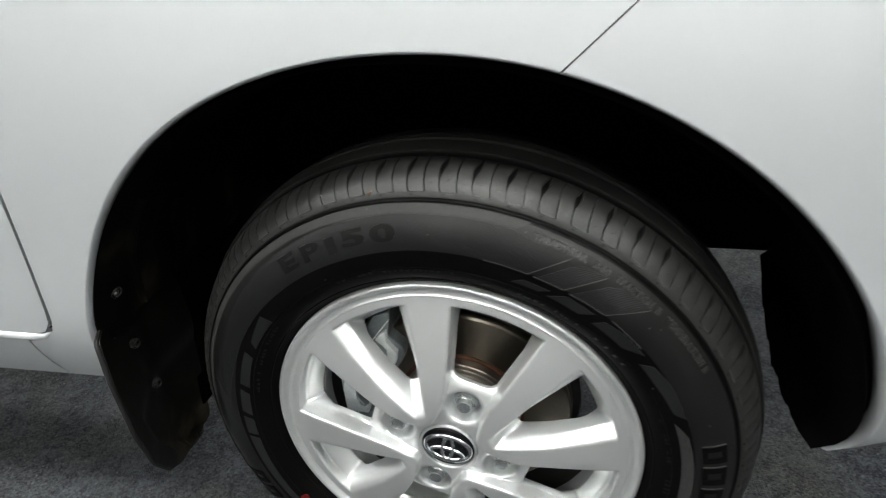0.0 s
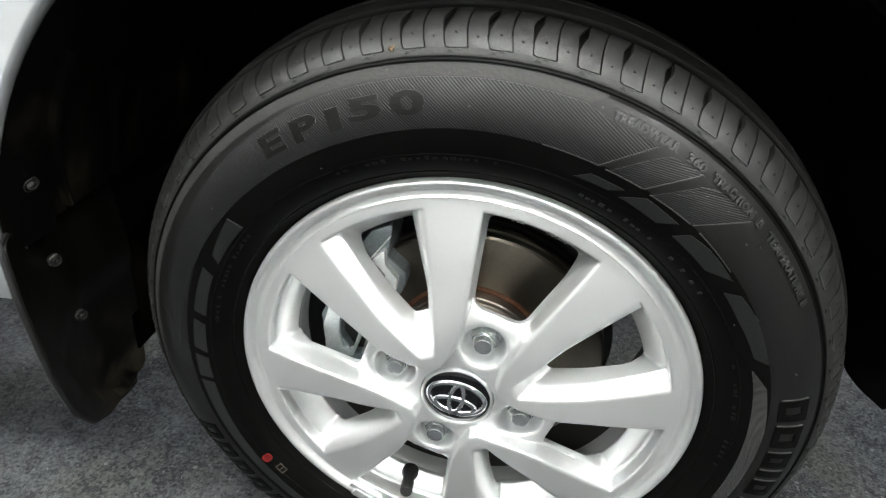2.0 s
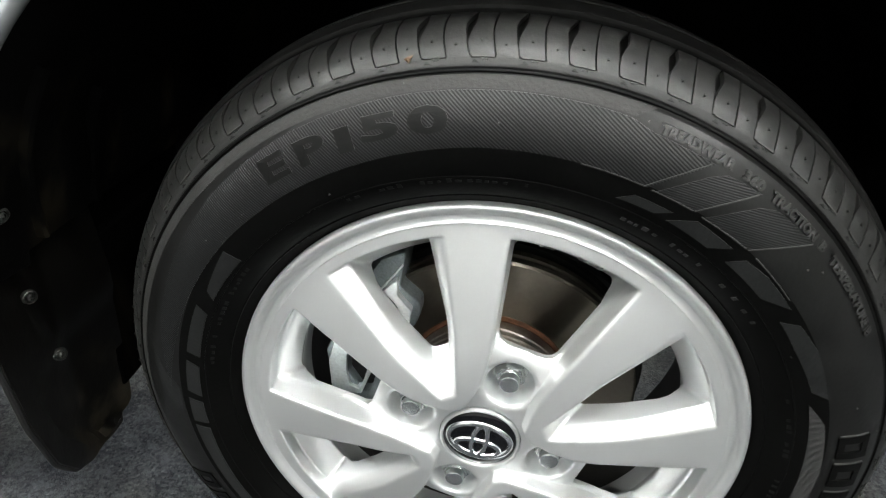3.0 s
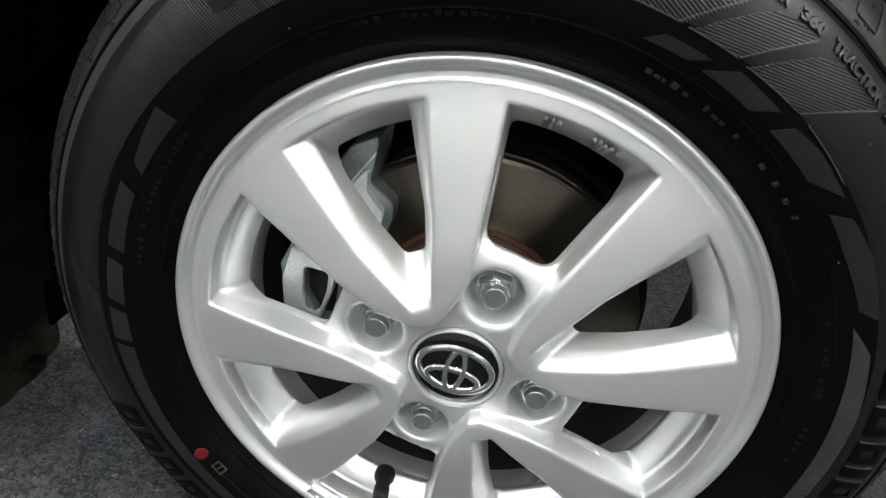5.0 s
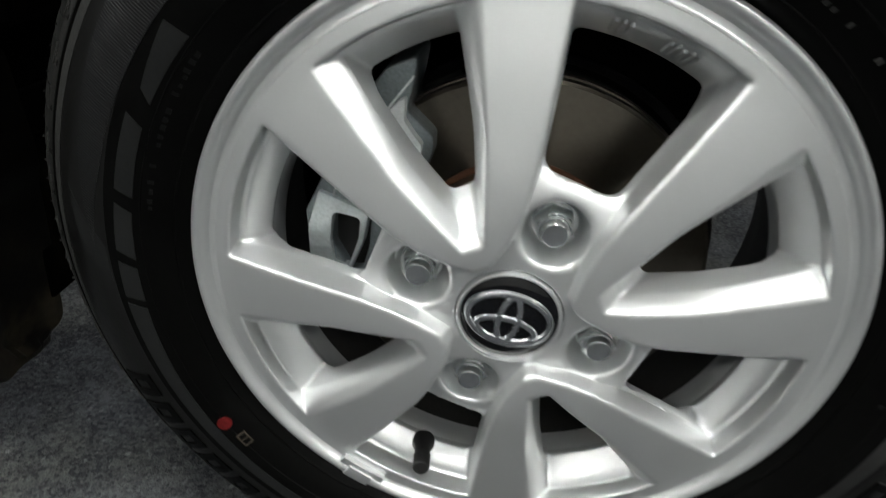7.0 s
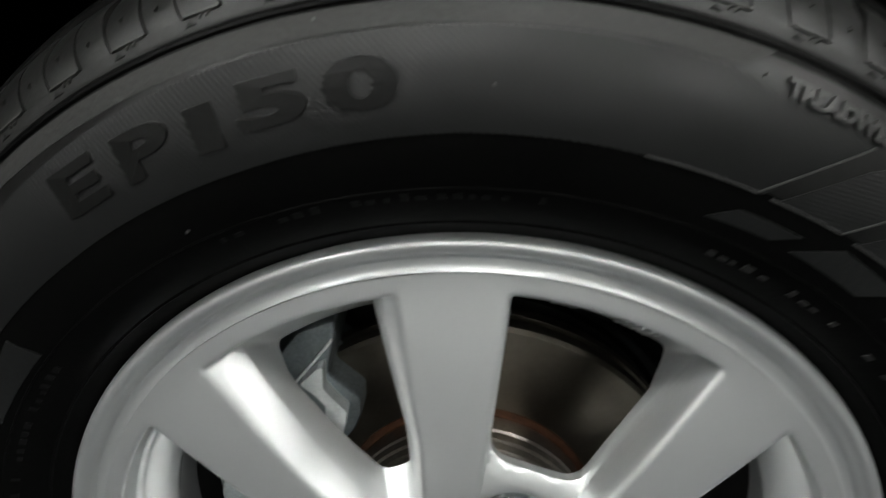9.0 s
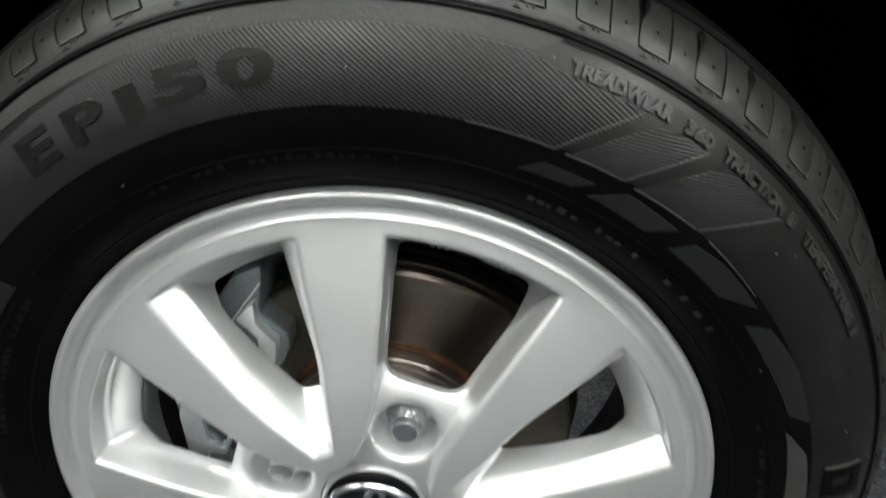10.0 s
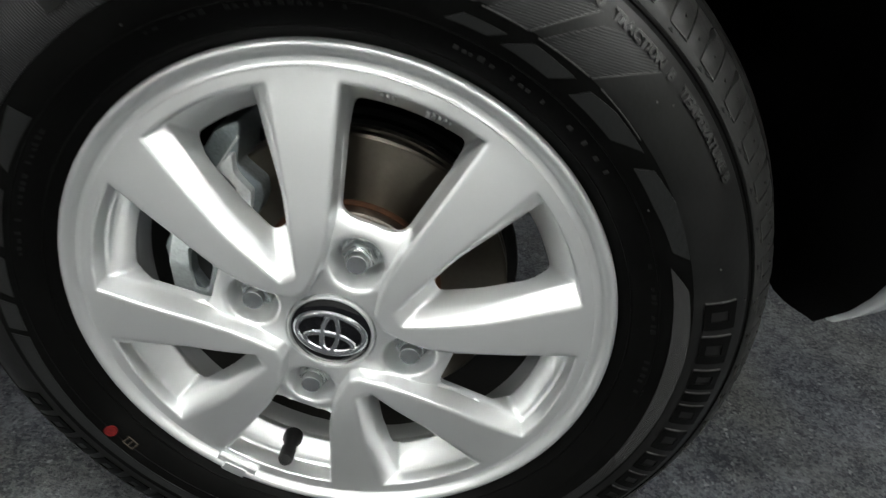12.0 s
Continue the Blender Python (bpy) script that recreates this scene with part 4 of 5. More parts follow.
part("inner_barrel", fix(lathe(INNER, 192, True)), DARK_ALLOY, wheel, "dark inner side of the rim", sharp=50)
part("rim", fix(lathe(RIM, 320, True)), ALLOY, wheel, "silver rim with a rolled outer lip", sharp=35)

# ---- tyre
SIDE_R = [0.186, 0.1955, 0.200, 0.206, 0.214, 0.224, 0.236, 0.248, 0.259, 0.268, 0.2745, 0.2775]
SIDE_D = [0.012, 0.0060, 0.0015, -0.0038, -0.0086, -0.0120, -0.0135, -0.0128, -0.0100, -0.0055, -0.0008, 0.0018]


def side_d(r):
    return smooth_interp(r, SIDE_R, SIDE_D)


TREAD = [(0.2805, 0.0046), (0.2858, 0.0078), (0.2920, 0.0140), (0.2974, 0.0225), (0.3009, 0.0325), (0.3028, 0.0430)]


def tread(s):
    """Radius and depth on the shoulder, s from the sidewall's ridge to the first long groove."""
    k = [i / 5 for i in range(6)]
    return smooth_interp(s, k, [p[0] for p in TREAD]), smooth_interp(s, k, [p[1] for p in TREAD])


profile = [(0.176, 0.016), (0.184, 0.0105)] + [(float(r), side_d(r)) for r in np.linspace(0.189, 0.2775, 44)]
profile += [(0.2784, 0.0014), (0.2793, 0.0018), (0.2800, 0.0028), (0.2800, 0.0042)]
profile += [tread(s) for s in (0.02, 0.06, 0.10, 0.14)] + [(tread(0.15)[0] - 0.0003, tread(0.15)[1] + 0.0003)]
profile += [(tread(s)[0] - 0.0032, tread(s)[1] + 0.0028) for s in np.linspace(0.155, 1, 14)]
half = [(0.3000, 0.0445), (0.3000, 0.0480), (0.3055, 0.0485), (0.3068, 0.0505), (0.3082, 0.0640), (0.3084, 0.0660), (0.3010, 0.0668), (0.3010, 0.0705), (0.3086, 0.0714), (0.3090, 0.0760)]
profile += half + [(r, 0.152 - d) for r, d in reversed(half[:-1])] + [(0.3028, 0.109), (0.2974, 0.129), (0.285, 0.146), (0.275, 0.155), (0.248, 0.1636), (0.22, 0.161), (0.196, 0.148), (0.178, 0.140)]
tyre = part("tyre", fix(lathe(profile, 320)), RUBBER, wheel, "black rubber tyre", sharp=45)
# ribs in paler tones of the same rubber, for the light from above
part("shoulder_rib", fix(lathe([(tread(0.0)[0] - 0.0004, tread(0.0)[1] - 0.0002)] + [(tread(v)[0] + 0.0002, tread(v)[1] - 0.0002) for v in (0.01, 0.05, 0.09, 0.13, 0.158)] + [(tread(0.162)[0] - 0.002, tread(0.162)[1] + 0.001)], 320)), RUBBER_DULL, wheel, "grey shoulder rib")
for rib in ([(0.3005, 0.0482), (0.3057, 0.0484), (0.3071, 0.0504), (0.3085, 0.0640), (0.3087, 0.0661), (0.3015, 0.0669)],
            [(0.3015, 0.0704), (0.3089, 0.0713), (0.3093, 0.0760), (0.3089, 0.0807), (0.3015, 0.0816)]):
    part("tread_rib", fix(lathe(rib, 256)), RIB, wheel, "grey tread rib", sharp=50)
ring_r = list(np.linspace(0.2372, 0.2778, 14))
# outer sidewall: same rubber, with its brighter shading put into the colour
part("sidewall_band", fix(lathe([(ring_r[0], side_d(ring_r[0]) + 0.0004)] + [(float(r), side_d(r) - 0.0002) for r in ring_r[1:-1]] + [(float(ring_r[-1]), side_d(ring_r[-1]) + 0.0004)], 320)), SIDEWALL_LIT, wheel, "smooth rubber band, painted paler for the light on it")


def patch(name, outline, lift, mat, label="", step=0.004, per=10):
    """A raised area of the sidewall from an outline of (radius, angle)."""
    pts = []
    n = len(outline)
    for i in range(n):
        (r0, a0), (r1, a1) = outline[i], outline[(i + 1) % n]
        k = max(2, int(max(abs(r1 - r0), abs(radians(a1 - a0)) * 0.25) / step) + 1)
        pts += [((r0 + (r1 - r0) * t / k), a0 + (a1 - a0) * t / k) for t in range(k)]
    flat = [Vector((r * 4, radians(a))) for r, a in pts]
    lo_r, hi_r = min(p[0] for p in pts), max(p[0] for p in pts)
    lo_a, hi_a = min(p[1] for p in pts), max(p[1] for p in pts)
    extra = [(r * 4, radians(a)) for r in np.arange(lo_r + 0.45 * step, hi_r, step) for a in np.arange(lo_a, hi_a, math.degrees(step / 0.25))]
    keep = inside(np.array([e[0] for e in extra] or [9.0]), np.array([e[1] for e in extra] or [9.0]), flat)
    extra = [e for e, k in zip(extra, keep) if k]
    v, f = plate([flat], [], extra)
    b = bmesh.new()

    def place(p, up):
        r = p.x / 4
        return on_wheel(r, math.degrees(p.y), side_d(r) - up)

    vs = [b.verts.new(place(p, lift)) for p in v]
    for t in f:
        b.faces.new([vs[i] for i in t])
    m = len(flat)
    low = [b.verts.new(place(p, -0.0006)) for p in flat]
    for i in range(m):
        b.faces.new((vs[i], vs[(i + 1) % m], low[(i + 1) % m], low[i]))
    bmesh.ops.recalc_face_normals(b, faces=b.faces)
    return part(name, b, mat, wheel, label, sharp=30)


# moulded areas of the sidewall: (radius, angle) outlines
patch("ridged_band", [(0.2480, 176), (0.2415, 162), (0.2390, 148), (0.2370, 128), (0.2372, 110), (0.2390, 92), (0.2386, 78), (0.2384, 68.4), (0.2655, 62.4), (0.2655, 67), (0.2660, 70.8),
                      (0.2675, 72.4), (0.2692, 74), (0.2696, 84), (0.2696, 100), (0.2680, 118), (0.2650, 133), (0.2610, 148), (0.2560, 162)], 0.0005, HATCH, "finely ridged rubber band")
patch("ridged_block", [(0.2382, 67.0), (0.2588, 62.2), (0.2640, 60.4), (0.2655, 58), (0.2662, 55.3), (0.2390, 61.0)], 0.0005, HATCH_FINE, "finely ridged rubber block")
patch("ridged_block", [(0.2384, 59.3), (0.2608, 54.4), (0.2650, 52.4), (0.2668, 49), (0.2672, 45.3), (0.2396, 51.2)], 0.0005, HATCH_FINE, "finely ridged rubber block")
for outline in (
    [(0.2250, 71.4), (0.2312, 69.2), (0.2316, 63.2), (0.2258, 65.4)],
    [(0.2254, 63.2), (0.2350, 59.6), (0.2342, 52.8), (0.2250, 55.4)],
    [(0.2252, 51.7), (0.2344, 50.0), (0.2369, 45.7), (0.2363, 38.8), (0.2255, 42.9)],
    [(0.2271, 37.3), (0.2362, 35.5), (0.2395, 29.7), (0.2390, 19.9), (0.2300, 21.8), (0.2272, 30.9)],
    [(0.2275, 19.0), (0.2365, 14.5), (0.2390, 4.1), (0.2385, -11), (0.2370, -28), (0.2370, -55), (0.2300, -55), (0.2290, -28), (0.2280, -11), (0.2275, 3)],
    [(0.2349, 139.6), (0.2300, 149.3), (0.2232, 151.0), (0.2218, 139.3)],
    [(0.2330, 153.4), (0.2236, 154.8), (0.2230, 166.4), (0.2330, 165.4)],
    [(0.2330, 167.7), (0.2236, 169.0), (0.2236, 177.2), (0.2340, 175.6)],
    [(0.2342, 177.6), (0.2240, 178.8), (0.2240, 184.8), (0.2350, 183.8)],
    [(0.2352, 185.0), (0.2245, 186.2), (0.2260, 202), (0.2268, 222), (0.2270, 250), (0.2340, 250), (0.2345, 222), (0.2350, 202)],
    [(0.2633, 167.7), (0.2511, 172.1), (0.2401, 175.4), (0.2403, 181.2), (0.2548, 177.4)],
):
    ridged = outline[0][1] == 19.0
    patch("moulded_block", outline, 0.0005, RADIAL if ridged else RUBBER_BAND, "radially ridged rubber band" if ridged else "smooth grey moulded rubber block")



def border(r0, a0, r1, a1, w=0.00032, lift=0.0009):
    """A thin raised line on the sidewall between two places."""
    k = w / 0.25
    along = Vector((r1 - r0, radians(a1 - a0) * 0.25)).normalized()
    dr, da = -along.y * w, math.degrees(along.x * k)
    patch("moulded_line", [(r0 - dr, a0 - da), (r1 - dr, a1 - da), (r1 + dr, a1 + da), (r0 + dr, a0 + da)], lift, LINE, "thin raised moulded line")


for ends in ((0.2386, 78.0, 0.2384, 68.9), (0.2384, 68.9, 0.2650, 62.8), (0.2380, 67.6, 0.2388, 61.2), (0.2390, 61.0, 0.2655, 55.6), (0.2382, 59.6, 0.2394, 51.6),
             (0.2396, 51.2, 0.2664, 45.6), (0.2392, 49.4, 0.2384, 40.6)):
    border(*ends)
for r, a in ((0.2535, 89.5), (0.2748, 101.3), (0.2245, 116.5), (0.2615, 41.6), (0.2562, 17.0), (0.2560, 43.3), (0.2700, 71.9), (0.2735, 10.2), (0.2480, 140.0), (0.2240, 30.0), (0.2605, -18.0)):
    patch("vent_nub", [(r + 0.0005 * math.cos(t), a + math.degrees(0.0005 * math.sin(t) / r)) for t in np.linspace(0, 2 * math.pi, 9)[:-1]], 0.0014, LINE)
# the shoulder turns up to the lamps; that light is put into its colour
patch("shoulder_band", [(0.2704, 73.5), (0.2704, 90), (0.2704, 120), (0.2704, 150), (0.2704, 196), (0.2768, 196), (0.2768, 150), (0.2768, 120), (0.2768, 90), (0.2768, 71.5)], 0.0005, PALE_LIT, "raised rubber shoulder band, painted paler as it faces the light")

# a plain raised name panel: bars stand in for the maker's lettering
def name_bars(spans, r_in, r_out):
    """Black raised bars, each with a thin pale line that paints the light on its edge."""
    for i, (a0, a1) in enumerate(spans):
        w = abs(a1 - a0)
        legs = [(0.0, 0.30 * w), (0.70 * w, w)] if w > 2.4 else [(0.0, w)]
        for b0, b1 in legs:
            patch("name_bar", [(r_in, a0 - b0), (r_in, a0 - b1), (r_out, a0 - b1 - 0.6), (r_out, a0 - b0 - 0.6)], 0.0015, RUBBER, step=0.005)
            if b0 == 0.0:
                border(r_in + 0.0008, a0 + 0.16, r_out - 0.0008, a0 - 0.44, 0.00022, 0.0012)
        if len(legs) > 1:
            for r, k in ((r_in, 0.05), (r_out - 0.0048, 0.5)):
                patch("name_bar", [(r, a0 - 0.30 * w - k), (r, a0 - 0.70 * w - k), (r + 0.0048, a0 - 0.70 * w - k - 0.1), (r + 0.0048, a0 - 0.30 * w - k - 0.1)], 0.0013, RUBBER, step=0.005)


name_bars([(11.6, 7.0), (5.6, 0.6), (-0.9, -4.6), (-5.6, -7.2), (-8.3, -12.2), (-14.0, -18.6), (-20.2, -24.2), (-25.6, -29.2), (-30.4, -34.2), (-35.6, -40.4), (-42.0, -46.4), (-48.0, -52.0)], 0.2458, 0.2672)
name_bars([(-120.0, -124.6), (-126.2, -130.8), (-132.4, -137.0), (-138.6, -143.2), (-144.8, -149.2), (-150.8, -155.2), (-156.8, -161.2)], 0.2458, 0.2672)


def bent_text(name, body, a0, a1, r0, r1, lift, mat, bold=0.0, label=""):
    """Raised writing bent round the sidewall, reading clockwise from angle a0 to a1 between two radii."""
    cu = bpy.data.curves.new(name, "FONT")
    cu.body, cu.size, cu.extrude, cu.offset, cu.resolution_u = body, 1.0, 0.5, bold, 3
    tmp = new(name, cu)
    me = bpy.data.meshes.new_from_object(tmp.evaluated_get(bpy.context.evaluated_depsgraph_get()))
    bpy.data.objects.remove(tmp)
    co = np.array([v.co for v in me.vertices])
    lo, hi = co.min(0), co.max(0)
    for v in me.vertices:
        u, w = (v.co.x - lo[0]) / (hi[0] - lo[0]), (v.co.y - lo[1]) / (hi[1] - lo[1])
        r = r0 + (r1 - r0) * w
        v.co = on_wheel(r, a0 + (a1 - a0) * u, side_d(r) - (lift if v.co.z > 0 else -0.0004))
    me.materials.append(mat)
    ob = new(name, me)
    ob.parent = wheel
    if label:
        ob["label"] = label
    return ob


for ch, a0, a1, r0, r1 in (("E", 124.2, 119.7, 0.2472, 0.2626), ("P", 117.9, 113.2, 0.2468, 0.2620), ("1", 111.6, 109.3, 0.2462, 0.2606), ("5", 107.9, 102.5, 0.2482, 0.2628), ("0", 101.3, 95.9, 0.2478, 0.2634)):
    bent_text("raised_character", ch, a0, a1, r0, r1, 0.0013, LETTER_DARK, 0.010 if ch == "1" else 0.040, "raised black rubber character")
for body, a0, a1 in (("TREADWEAR", 70.3, 60.2), ("360", 58.8, 55.6), ("TRACTION", 54.3, 45.9), ("B", 44.9, 43.9), ("TEMPERATURE", 42.4, 30.6), ("B", 29.9, 28.9)):
    bent_text("raised_lettering", body, a0, a1, 0.2670, 0.2722, 0.0018, LETTERING, 0.050, "small raised rubber lettering")
# unreadable small print: plain bars
rnd = random.Random(4)
for start, stop, r in ((116, 84, 0.2150), (70, 34, 0.2115), (168, 140, 0.2135), (20, -10, 0.2150), (-128, -60, 0.2140)):
    a = start
    while a > stop:
        w = rnd.uniform(0.5, 1.0)
        h = rnd.choice((0.0018, 0.0024, 0.003))
        if rnd.random() < (0.5 if start == 70 else 0.72):
            patch("print_bar", [(r, a), (r, a - w), (r + h, a - w), (r + h, a)], 0.0007 if start == 70 else 0.00035, PALE_LIT if start == 70 else LETTER_DARK, step=0.01)
        a -= w + rnd.uniform(0.35, 1.0)


def thin_ring(name, r, w, lift, mat):
    prof = [(r - w, side_d(r - w) + 0.0003), (r - w * 0.5, side_d(r) - lift), (r + w * 0.5, side_d(r) - lift), (r + w, side_d(r + w) + 0.0003)]
    return part(name, fix(lathe(prof, 256)), mat, wheel)


thin_ring("moulded_ring", 0.2195, 0.0006, 0.0004, RUBBER)
thin_ring("moulded_ring", 0.2035, 0.0008, 0.0006, RUBBER)

# paint marks
patch("paint_dot", [(0.2200 + 0.0050 * math.cos(a), -147.6 + math.degrees(0.0050 * math.sin(a) / 0.22)) for a in np.linspace(0, 2 * math.pi, 17)[:-1]], 0.0008, RED, "round red paint mark on the tyre")
for r0, r1, a0, a1 in ((0.2140, 0.2146, -144.2, -141.4), (0.2200, 0.2206, -144.2, -141.4), (0.2146, 0.2200, -144.2, -143.9), (0.2146, 0.2200, -141.7, -141.4), (0.2146, 0.2200, -142.9, -142.7)):
    patch("stamp_line", [(r0, a0), (r0, a1), (r1, a1), (r1, a0)], 0.0006, OCHRE, step=0.01)


# ---- tread blocks: two kinds alternate round the shoulder, parted by a thin cut and a wide tapering slot
def slot(s):
    """Half the slot's width, in degrees, by the way up the shoulder."""
    return 0.07 + 0.47 * math.exp(-((s - 0.70) / 0.18) ** 2)


def sway(s):
    """How the cuts swing round the tyre on their way up."""
    return 0.55 * math.sin((s - 0.15) * 3.4) - 0.45


def tread_block(kind):
    b = bmesh.new()
    S, A = 12, 5
    s0 = 0.19 if kind == 0 else 0.135
    grid, base = [], []
    for i in range(S):
        s = s0 + (0.985 - s0) * i / (S - 1)
        mid = 2.75 + 0.25 * math.sin(s * 5)
        a0, a1 = (0.10, mid - slot(s)) if kind == 0 else (mid + slot(s), 5.625 - 0.10)
        row, low_row = [], {}
        for j in range(A):
            deg = a0 + (a1 - a0) * j / (A - 1) + sway(s)
            r, d = tread(s)
            lift = -0.0003 if j in (0, A - 1) or i == S - 1 or (i == 0 and kind == 0) else 0.0
            row.append(b.verts.new(on_wheel(r + lift * 0.75, deg, d - lift * 0.66)))
            if j in (0, A - 1) or i in (0, S - 1):
                low_row[j] = b.verts.new(on_wheel(r - (0.0045 if i else 0.0012), deg, d + (0.0036 if i else 0.0010)))
        grid.append(row)
        base.append(low_row)
    for i in range(S - 1):
        for j in range(A - 1):
            b.faces.new((grid[i][j], grid[i][j + 1], grid[i + 1][j + 1], grid[i + 1][j]))
        for j in (0, A - 1):
            b.faces.new((grid[i][j], grid[i + 1][j], base[i + 1][j], base[i][j]))
    for i in (0, S - 1):
        for j in range(A - 1):
            b.faces.new((grid[i][j], grid[i][j + 1], base[i][j + 1], base[i][j]))
    bmesh.ops.recalc_face_normals(b, faces=b.faces)
    return b


def tread_mark():
    """The small moulded arrow under each block."""
    b = bmesh.new()
    pts = [(0.055, 1.5), (0.055, 2.3), (0.115, 2.0)]
    top = [b.verts.new(on_wheel(tread(s)[0] + 0.0004, a, tread(s)[1] - 0.0005)) for s, a in pts]
    foot = [b.verts.new(on_wheel(tread(s)[0] - 0.0005, a, tread(s)[1] + 0.0005)) for s, a in pts]
    b.faces.new(top)
    for i in range(3):
        b.faces.new((top[i], top[(i + 1) % 3], foot[(i + 1) % 3], foot[i]))
    bmesh.ops.recalc_face_normals(b, faces=b.faces)
    return b


def tread_ledge():
    """The thin raised ledge under every second block, with a hook down from its end and two small nubs."""
    b = bmesh.new()

    def strip(pts, w):
        rows = []
        for (s0, a0) in pts:
            row = []
            for k, up in ((-1, -0.0006), (-0.8, 0.0012), (0.6, 0.0010), (1, -0.0006)):
                r, d = tread(s0 + k * w)
                row.append(b.verts.new(on_wheel(r + up * 0.7, a0 + sway(s0), d - up * 0.7)))
            rows.append(row)
        for p, q in zip(rows, rows[1:]):
            for i in range(3):
                b.faces.new((p[i], q[i], q[i + 1], p[i + 1]))

    strip([(0.165, a) for a in np.linspace(0.15, 2.75, 8)], 0.022)
    for a in (1.1, 1.6):
        strip([(0.120, a - 0.10), (0.128, a), (0.120, a + 0.10)], 0.020)
    for s0, a in ((0.42, 1.4), (0.36, 4.3)):
        strip([(s0, a - 0.09), (s0, a + 0.09)], 0.018)
    bmesh.ops.recalc_face_normals(b, faces=b.faces)
    return b


BLOCKS = 64
PITCH = 360 / BLOCKS
first = [part("tread_block", tread_block(0), RUBBER_DULL, wheel, sharp=60), part("tread_block", tread_block(1), RUBBER_DULL, wheel, sharp=60),
         part("tread_mark", tread_mark(), RIB, wheel, sharp=20), part("tread_ledge", tread_ledge(), LEDGE_LIT, wheel, sharp=20)]
spin0 = Matrix.Translation(HUB) @ Matrix.Rotation(radians(-0.9), 4, "Y") @ Matrix.Translation(-HUB)
for k in range(BLOCKS):
    spin = Matrix.Translation(HUB) @ Matrix.Rotation(-radians(PITCH * k), 4, "Y") @ Matrix.Translation(-HUB) @ spin0
    for src in first:
        if k:
            ob = new(src.name.split(".")[0], src.data)
            ob.parent = wheel
            ob.matrix_basis = spin
for src in first:
    src.matrix_basis = spin0

# ---- centre cap with its plain oval badge
cap_d = -0.0100
cap = part("centre_cap", fix(lathe([(0.0, cap_d - 0.0016), (0.010, cap_d - 0.0014), (0.020, cap_d - 0.0006), (0.0275, cap_d + 0.0006), (0.0284, cap_d + 0.0016)], 96)), GLOSS, wheel, "gloss black centre cap")
part("cap_ring", fix(lathe([(0.0282, cap_d + 0.0014), (0.0287, cap_d - 0.0002), (0.0295, cap_d - 0.0006), (0.0304, cap_d - 0.0002), (0.0309, cap_d + 0.0010), (0.0310, cap_d + 0.0040)], 96)), ALLOY, wheel, "bright ring round the cap")
part("cap_seat", fix(lathe([(0.0314, cap_d + 0.005), (0.0316, cap_d + 0.0022), (0.0326, cap_d + 0.0014)], 96)), ALLOY, wheel)


def oval(cx, cy, a, b, thick, tilt):
    """A raised oval ring on the cap."""
    m = bmesh.new()
    n, k = 72, 8
    rings = []
    for i in range(n):
        t = 2 * math.pi * i / n
        c = Vector((cx + a * math.cos(t), cy + b * math.sin(t)))
        nor = Vector((math.cos(t) / a, math.sin(t) / b)).normalized()
        ring = []
        for j in range(k):
            w = 2 * math.pi * j / k
            p = c + nor * thick * math.cos(w)
            x, z = p.x * math.cos(tilt) - p.y * math.sin(tilt), p.x * math.sin(tilt) + p.y * math.cos(tilt)
            dome = cap_d - 0.0016 + 0.0022 * (p.length / 0.0268) ** 2
            ring.append(m.verts.new((x, dome - 0.0002 - 0.8 * thick * math.sin(w), HUB.z + z)))
        rings.append(ring)
    for i in range(n):
        for j in range(k):
            m.faces.new((rings[i][j], rings[(i + 1) % n][j], rings[(i + 1) % n][(j + 1) % k], rings[i][(j + 1) % k]))
    bmesh.ops.recalc_face_normals(m, faces=m.faces)
    return m


TILT_BADGE = radians(-10)
for cx, cy, a, b, th in ((0, 0, 0.0241, 0.0170, 0.0022), (0, -0.0072, 0.0170, 0.0080, 0.0020), (0, 0.0002, 0.0056, 0.0155, 0.0020)):
    part("badge_oval", oval(cx, cy, a, b, th, TILT_BADGE), CHROME, wheel, "chrome oval ring")


# ---- wheel nuts
def wheel_nut():
    b = bmesh.new()

    def turn(profile, n, phase=0.0):
        rr = []
        for i in range(n):
            a = 2 * math.pi * i / n + phase
            rr.append([b.verts.new((r * math.cos(a), d, r * math.sin(a))) for r, d in profile])
        for i in range(n):
            for j in range(len(profile) - 1):
                b.faces.new((rr[i][j], rr[(i + 1) % n][j], rr[(i + 1) % n][j + 1], rr[i][j + 1]))

    turn([(0.0119, 0.0165), (0.0119, 0.0036)], 6, 0.3)
    turn([(0.0119, 0.0036), (0.0109, 0.0020), (0.0080, 0.0018)], 6, 0.3)
    turn([(0.0094, 0.0030), (0.0093, 0.0010), (0.0087, 0.0002), (0.0076, 0.0000)], 40)
    turn([(0.0078, 0.0005), (0.0077, -0.0042), (0.0074, -0.0052), (0.0068, -0.0056), (0.0001, -0.0058)], 40)
    turn([(0.0137, 0.0180), (0.0136, 0.0125), (0.0128, 0.0105), (0.0100, 0.0100)], 40)
    bmesh.ops.remove_doubles(b, verts=b.verts, dist=1e-6)
    for f in b.faces:
        f.normal_update()
        out = Vector((f.calc_center_median().x, 0, f.calc_center_median().z))
        if f.normal.dot(out + Vector((0, -0.004, 0))) < 0:
            f.normal_flip()
    return b


for k in range(4):
    a = LUG + 90 * k
    ob = part("wheel_nut", wheel_nut(), NUT, wheel, "bright plated wheel nut", sharp=25)
    ob.location = on_wheel(0.0577, a, 0.0)
    ob.rotation_euler = (0, radians(rnd.uniform(0, 60)), 0)

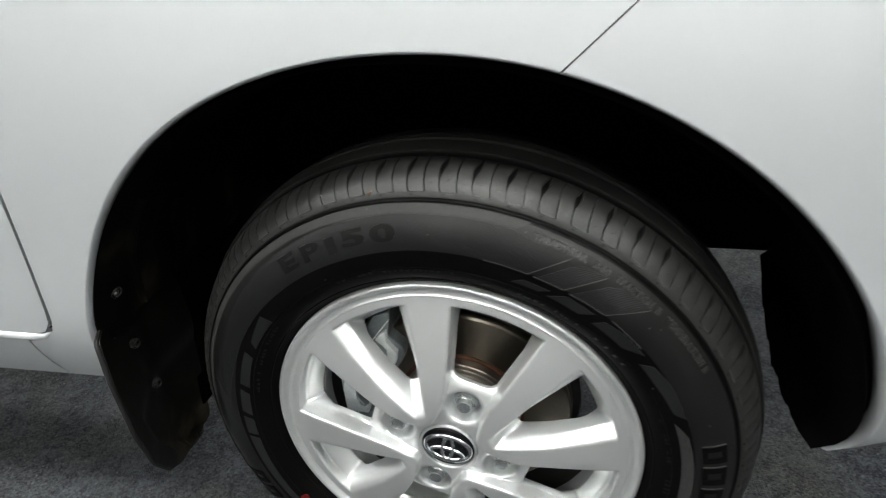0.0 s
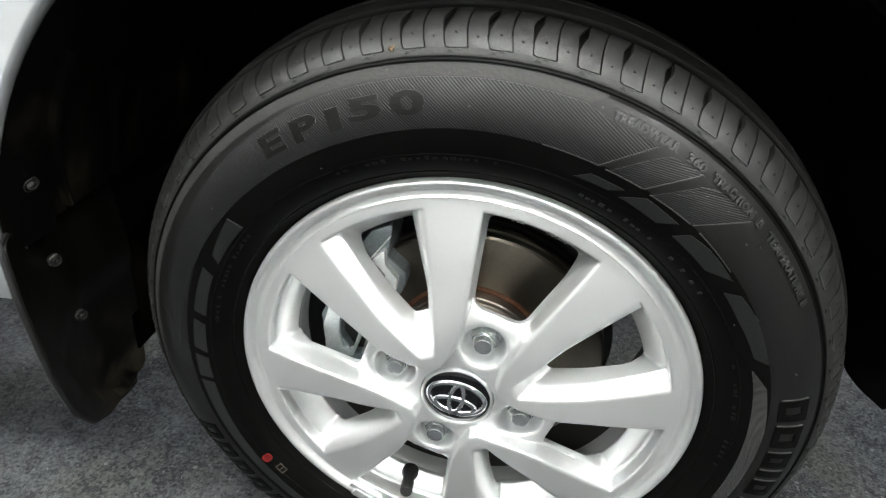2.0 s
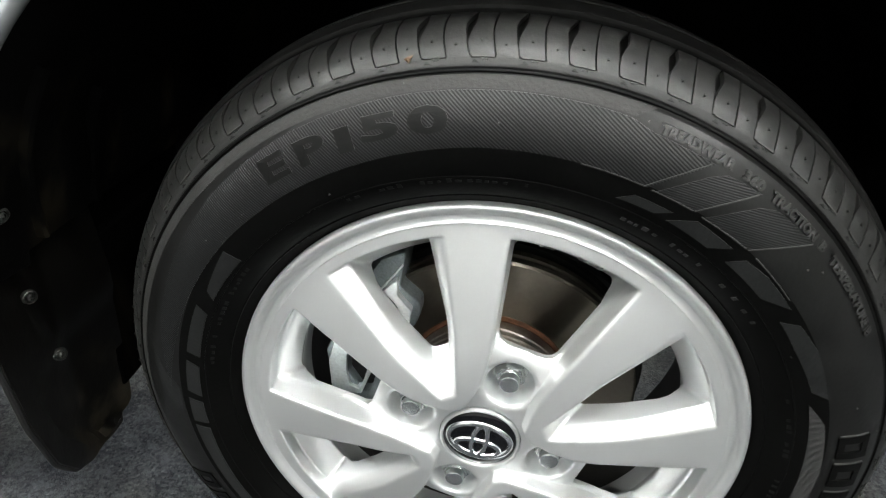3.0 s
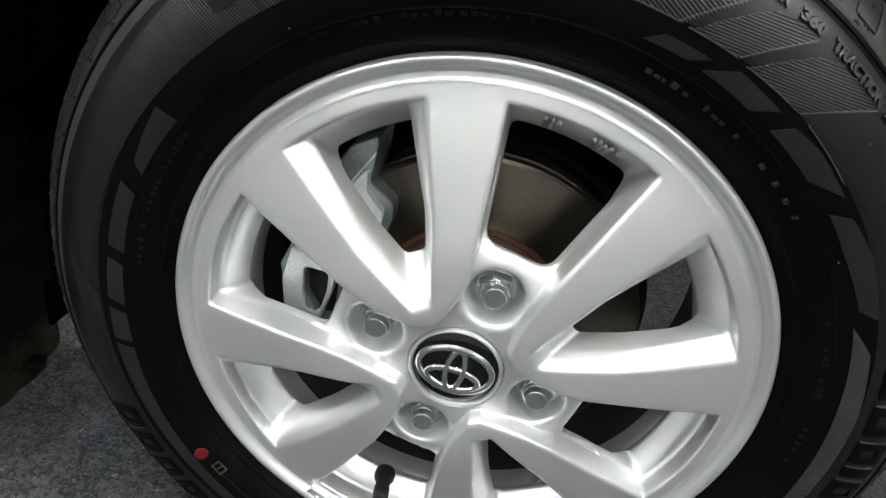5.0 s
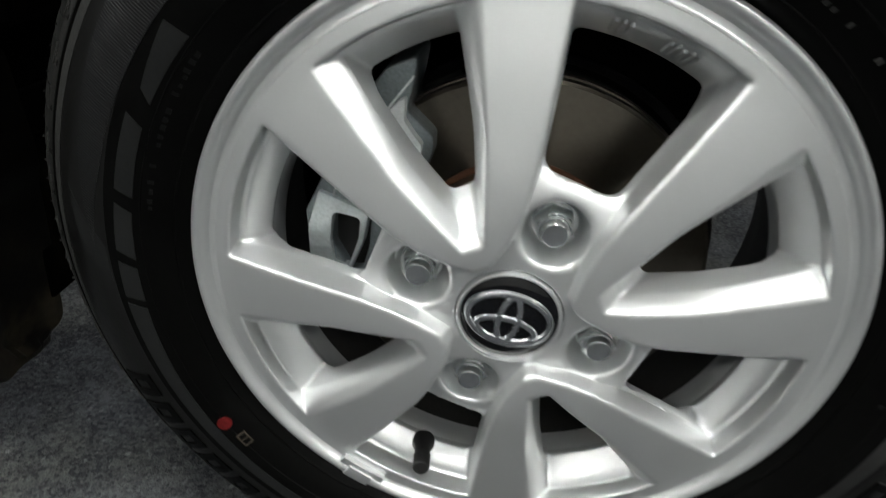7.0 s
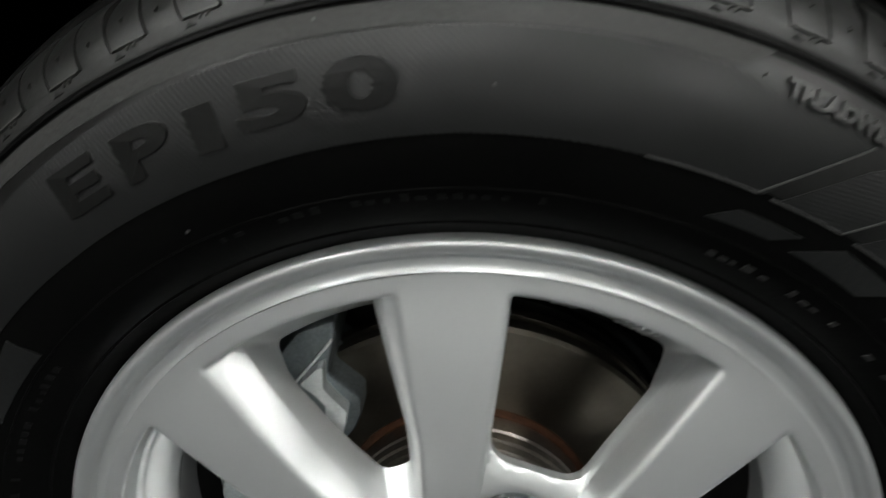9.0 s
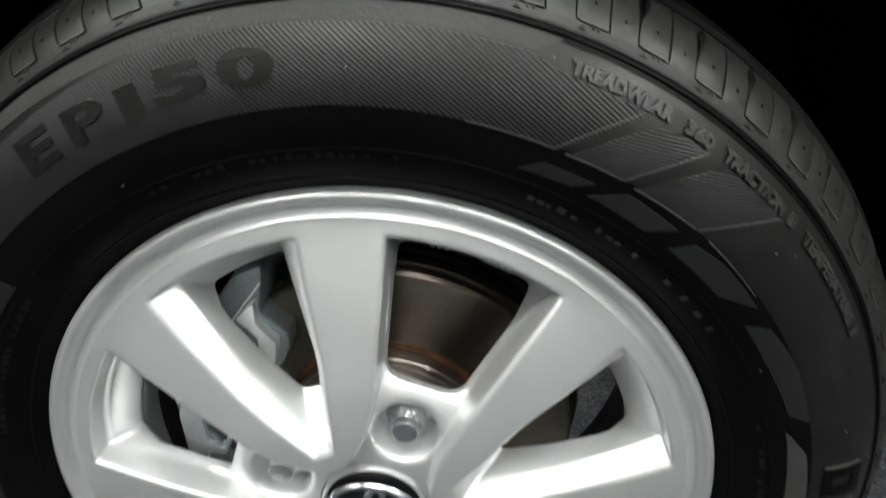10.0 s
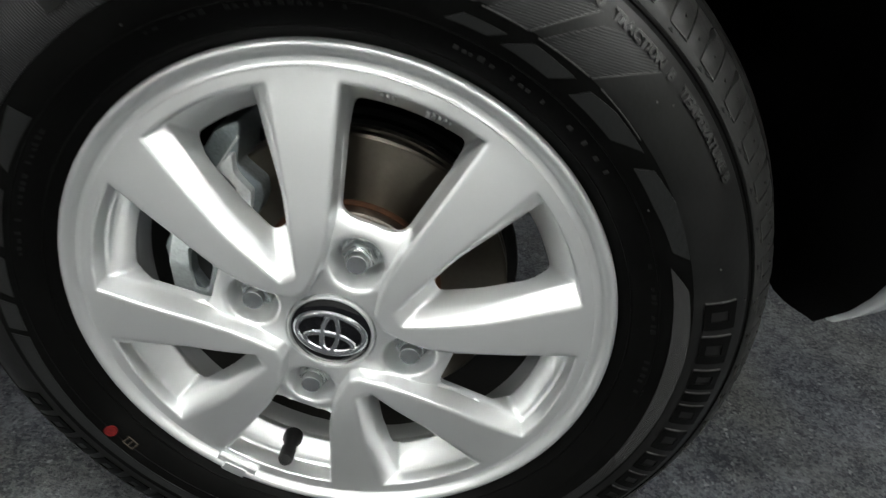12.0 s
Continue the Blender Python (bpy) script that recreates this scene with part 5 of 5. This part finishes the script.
# ---- valve and balance weight
bm = bmesh.new()
axis0, axis1 = on_wheel(0.1600, -108.8, 0.030), on_wheel(0.1505, -108.6, -0.004)
way = (axis1 - axis0).normalized()
up = way.cross(Vector((1, 0, 0))).normalized()
rt = way.cross(up)
L = (axis1 - axis0).length
rr = []
for i in range(24):
    t = 2 * math.pi * i / 24
    o = up * math.cos(t) + rt * math.sin(t)
    rr.append([bm.verts.new(axis0 + way * (L * s) + o * (r * 1.15)) for s, r in ((0, 0.0075), (0.15, 0.0072), (0.30, 0.0052), (0.55, 0.0046), (0.58, 0.0054), (0.95, 0.0052), (1.0, 0.0044), (1.0, 0.0028), (0.97, 0.0026), (0.97, 0.0))])
for i in range(24):
    for j in range(9):
        bm.faces.new((rr[i][j], rr[(i + 1) % 24][j], rr[(i + 1) % 24][j + 1], rr[i][j + 1]))
part("valve_stem", fix(bm), BLACK, wheel, "black rubber tyre valve with its cap")

bm = bmesh.new()


def lip_strip(a0, a1, pts, bm):
    rows = []
    for a in np.linspace(a0, a1, 9):
        rows.append([bm.verts.new(on_wheel(r, a, d)) for r, d in pts])
    for p, q in zip(rows, rows[1:]):
        for i in range(len(pts)):
            k = (i + 1) % len(pts)
            bm.faces.new((p[i], q[i], q[k], p[k]))
    bm.faces.new(rows[0])
    bm.faces.new(list(reversed(rows[-1])))


lip_strip(-125.4, -114.8, [(0.1790, 0.0030), (0.1795, -0.0015), (0.1855, -0.0010), (0.1870, 0.0005), (0.1870, 0.0060)], bm)
weight = part("balance_weight", fix(bm), ALLOY, wheel, "silver clip-on balance weight")
bm = bmesh.new()
lip_strip(-123.0, -117.2, [(0.1830, 0.0010), (0.1838, -0.0022), (0.1900, -0.0022), (0.1945, -0.0012), (0.1962, 0.0020), (0.1950, 0.0040)], bm)
part("weight_clip", fix(bm), ALLOY, wheel)

# ---- a dry scrap caught on the tread
bm = bmesh.new()
base = on_wheel(0.2858, 100.6, 0.0068)
vs = [bm.verts.new(base + Vector(p) * 0.62) for p in ((-0.0045, 0.001, 0.0), (0.0035, -0.001, 0.0026), (0.0010, -0.003, -0.0028), (-0.0005, 0.0, 0.0030), (0.0048, 0.0005, 0.0048), (-0.0005, -0.003, 0.0012))]
for f in ((0, 2, 5), (0, 5, 3), (5, 2, 1), (5, 1, 3), (3, 1, 4), (1, 2, 4), (0, 3, 2), (3, 4, 2)):
    bm.faces.new([vs[i] for i in f])
bmesh.ops.recalc_face_normals(bm, faces=bm.faces)
tagged(mesh_object("dry_scrap", bm, SCRAP, smooth=False), "small brown dry scrap stuck on the tyre tread", "debris")
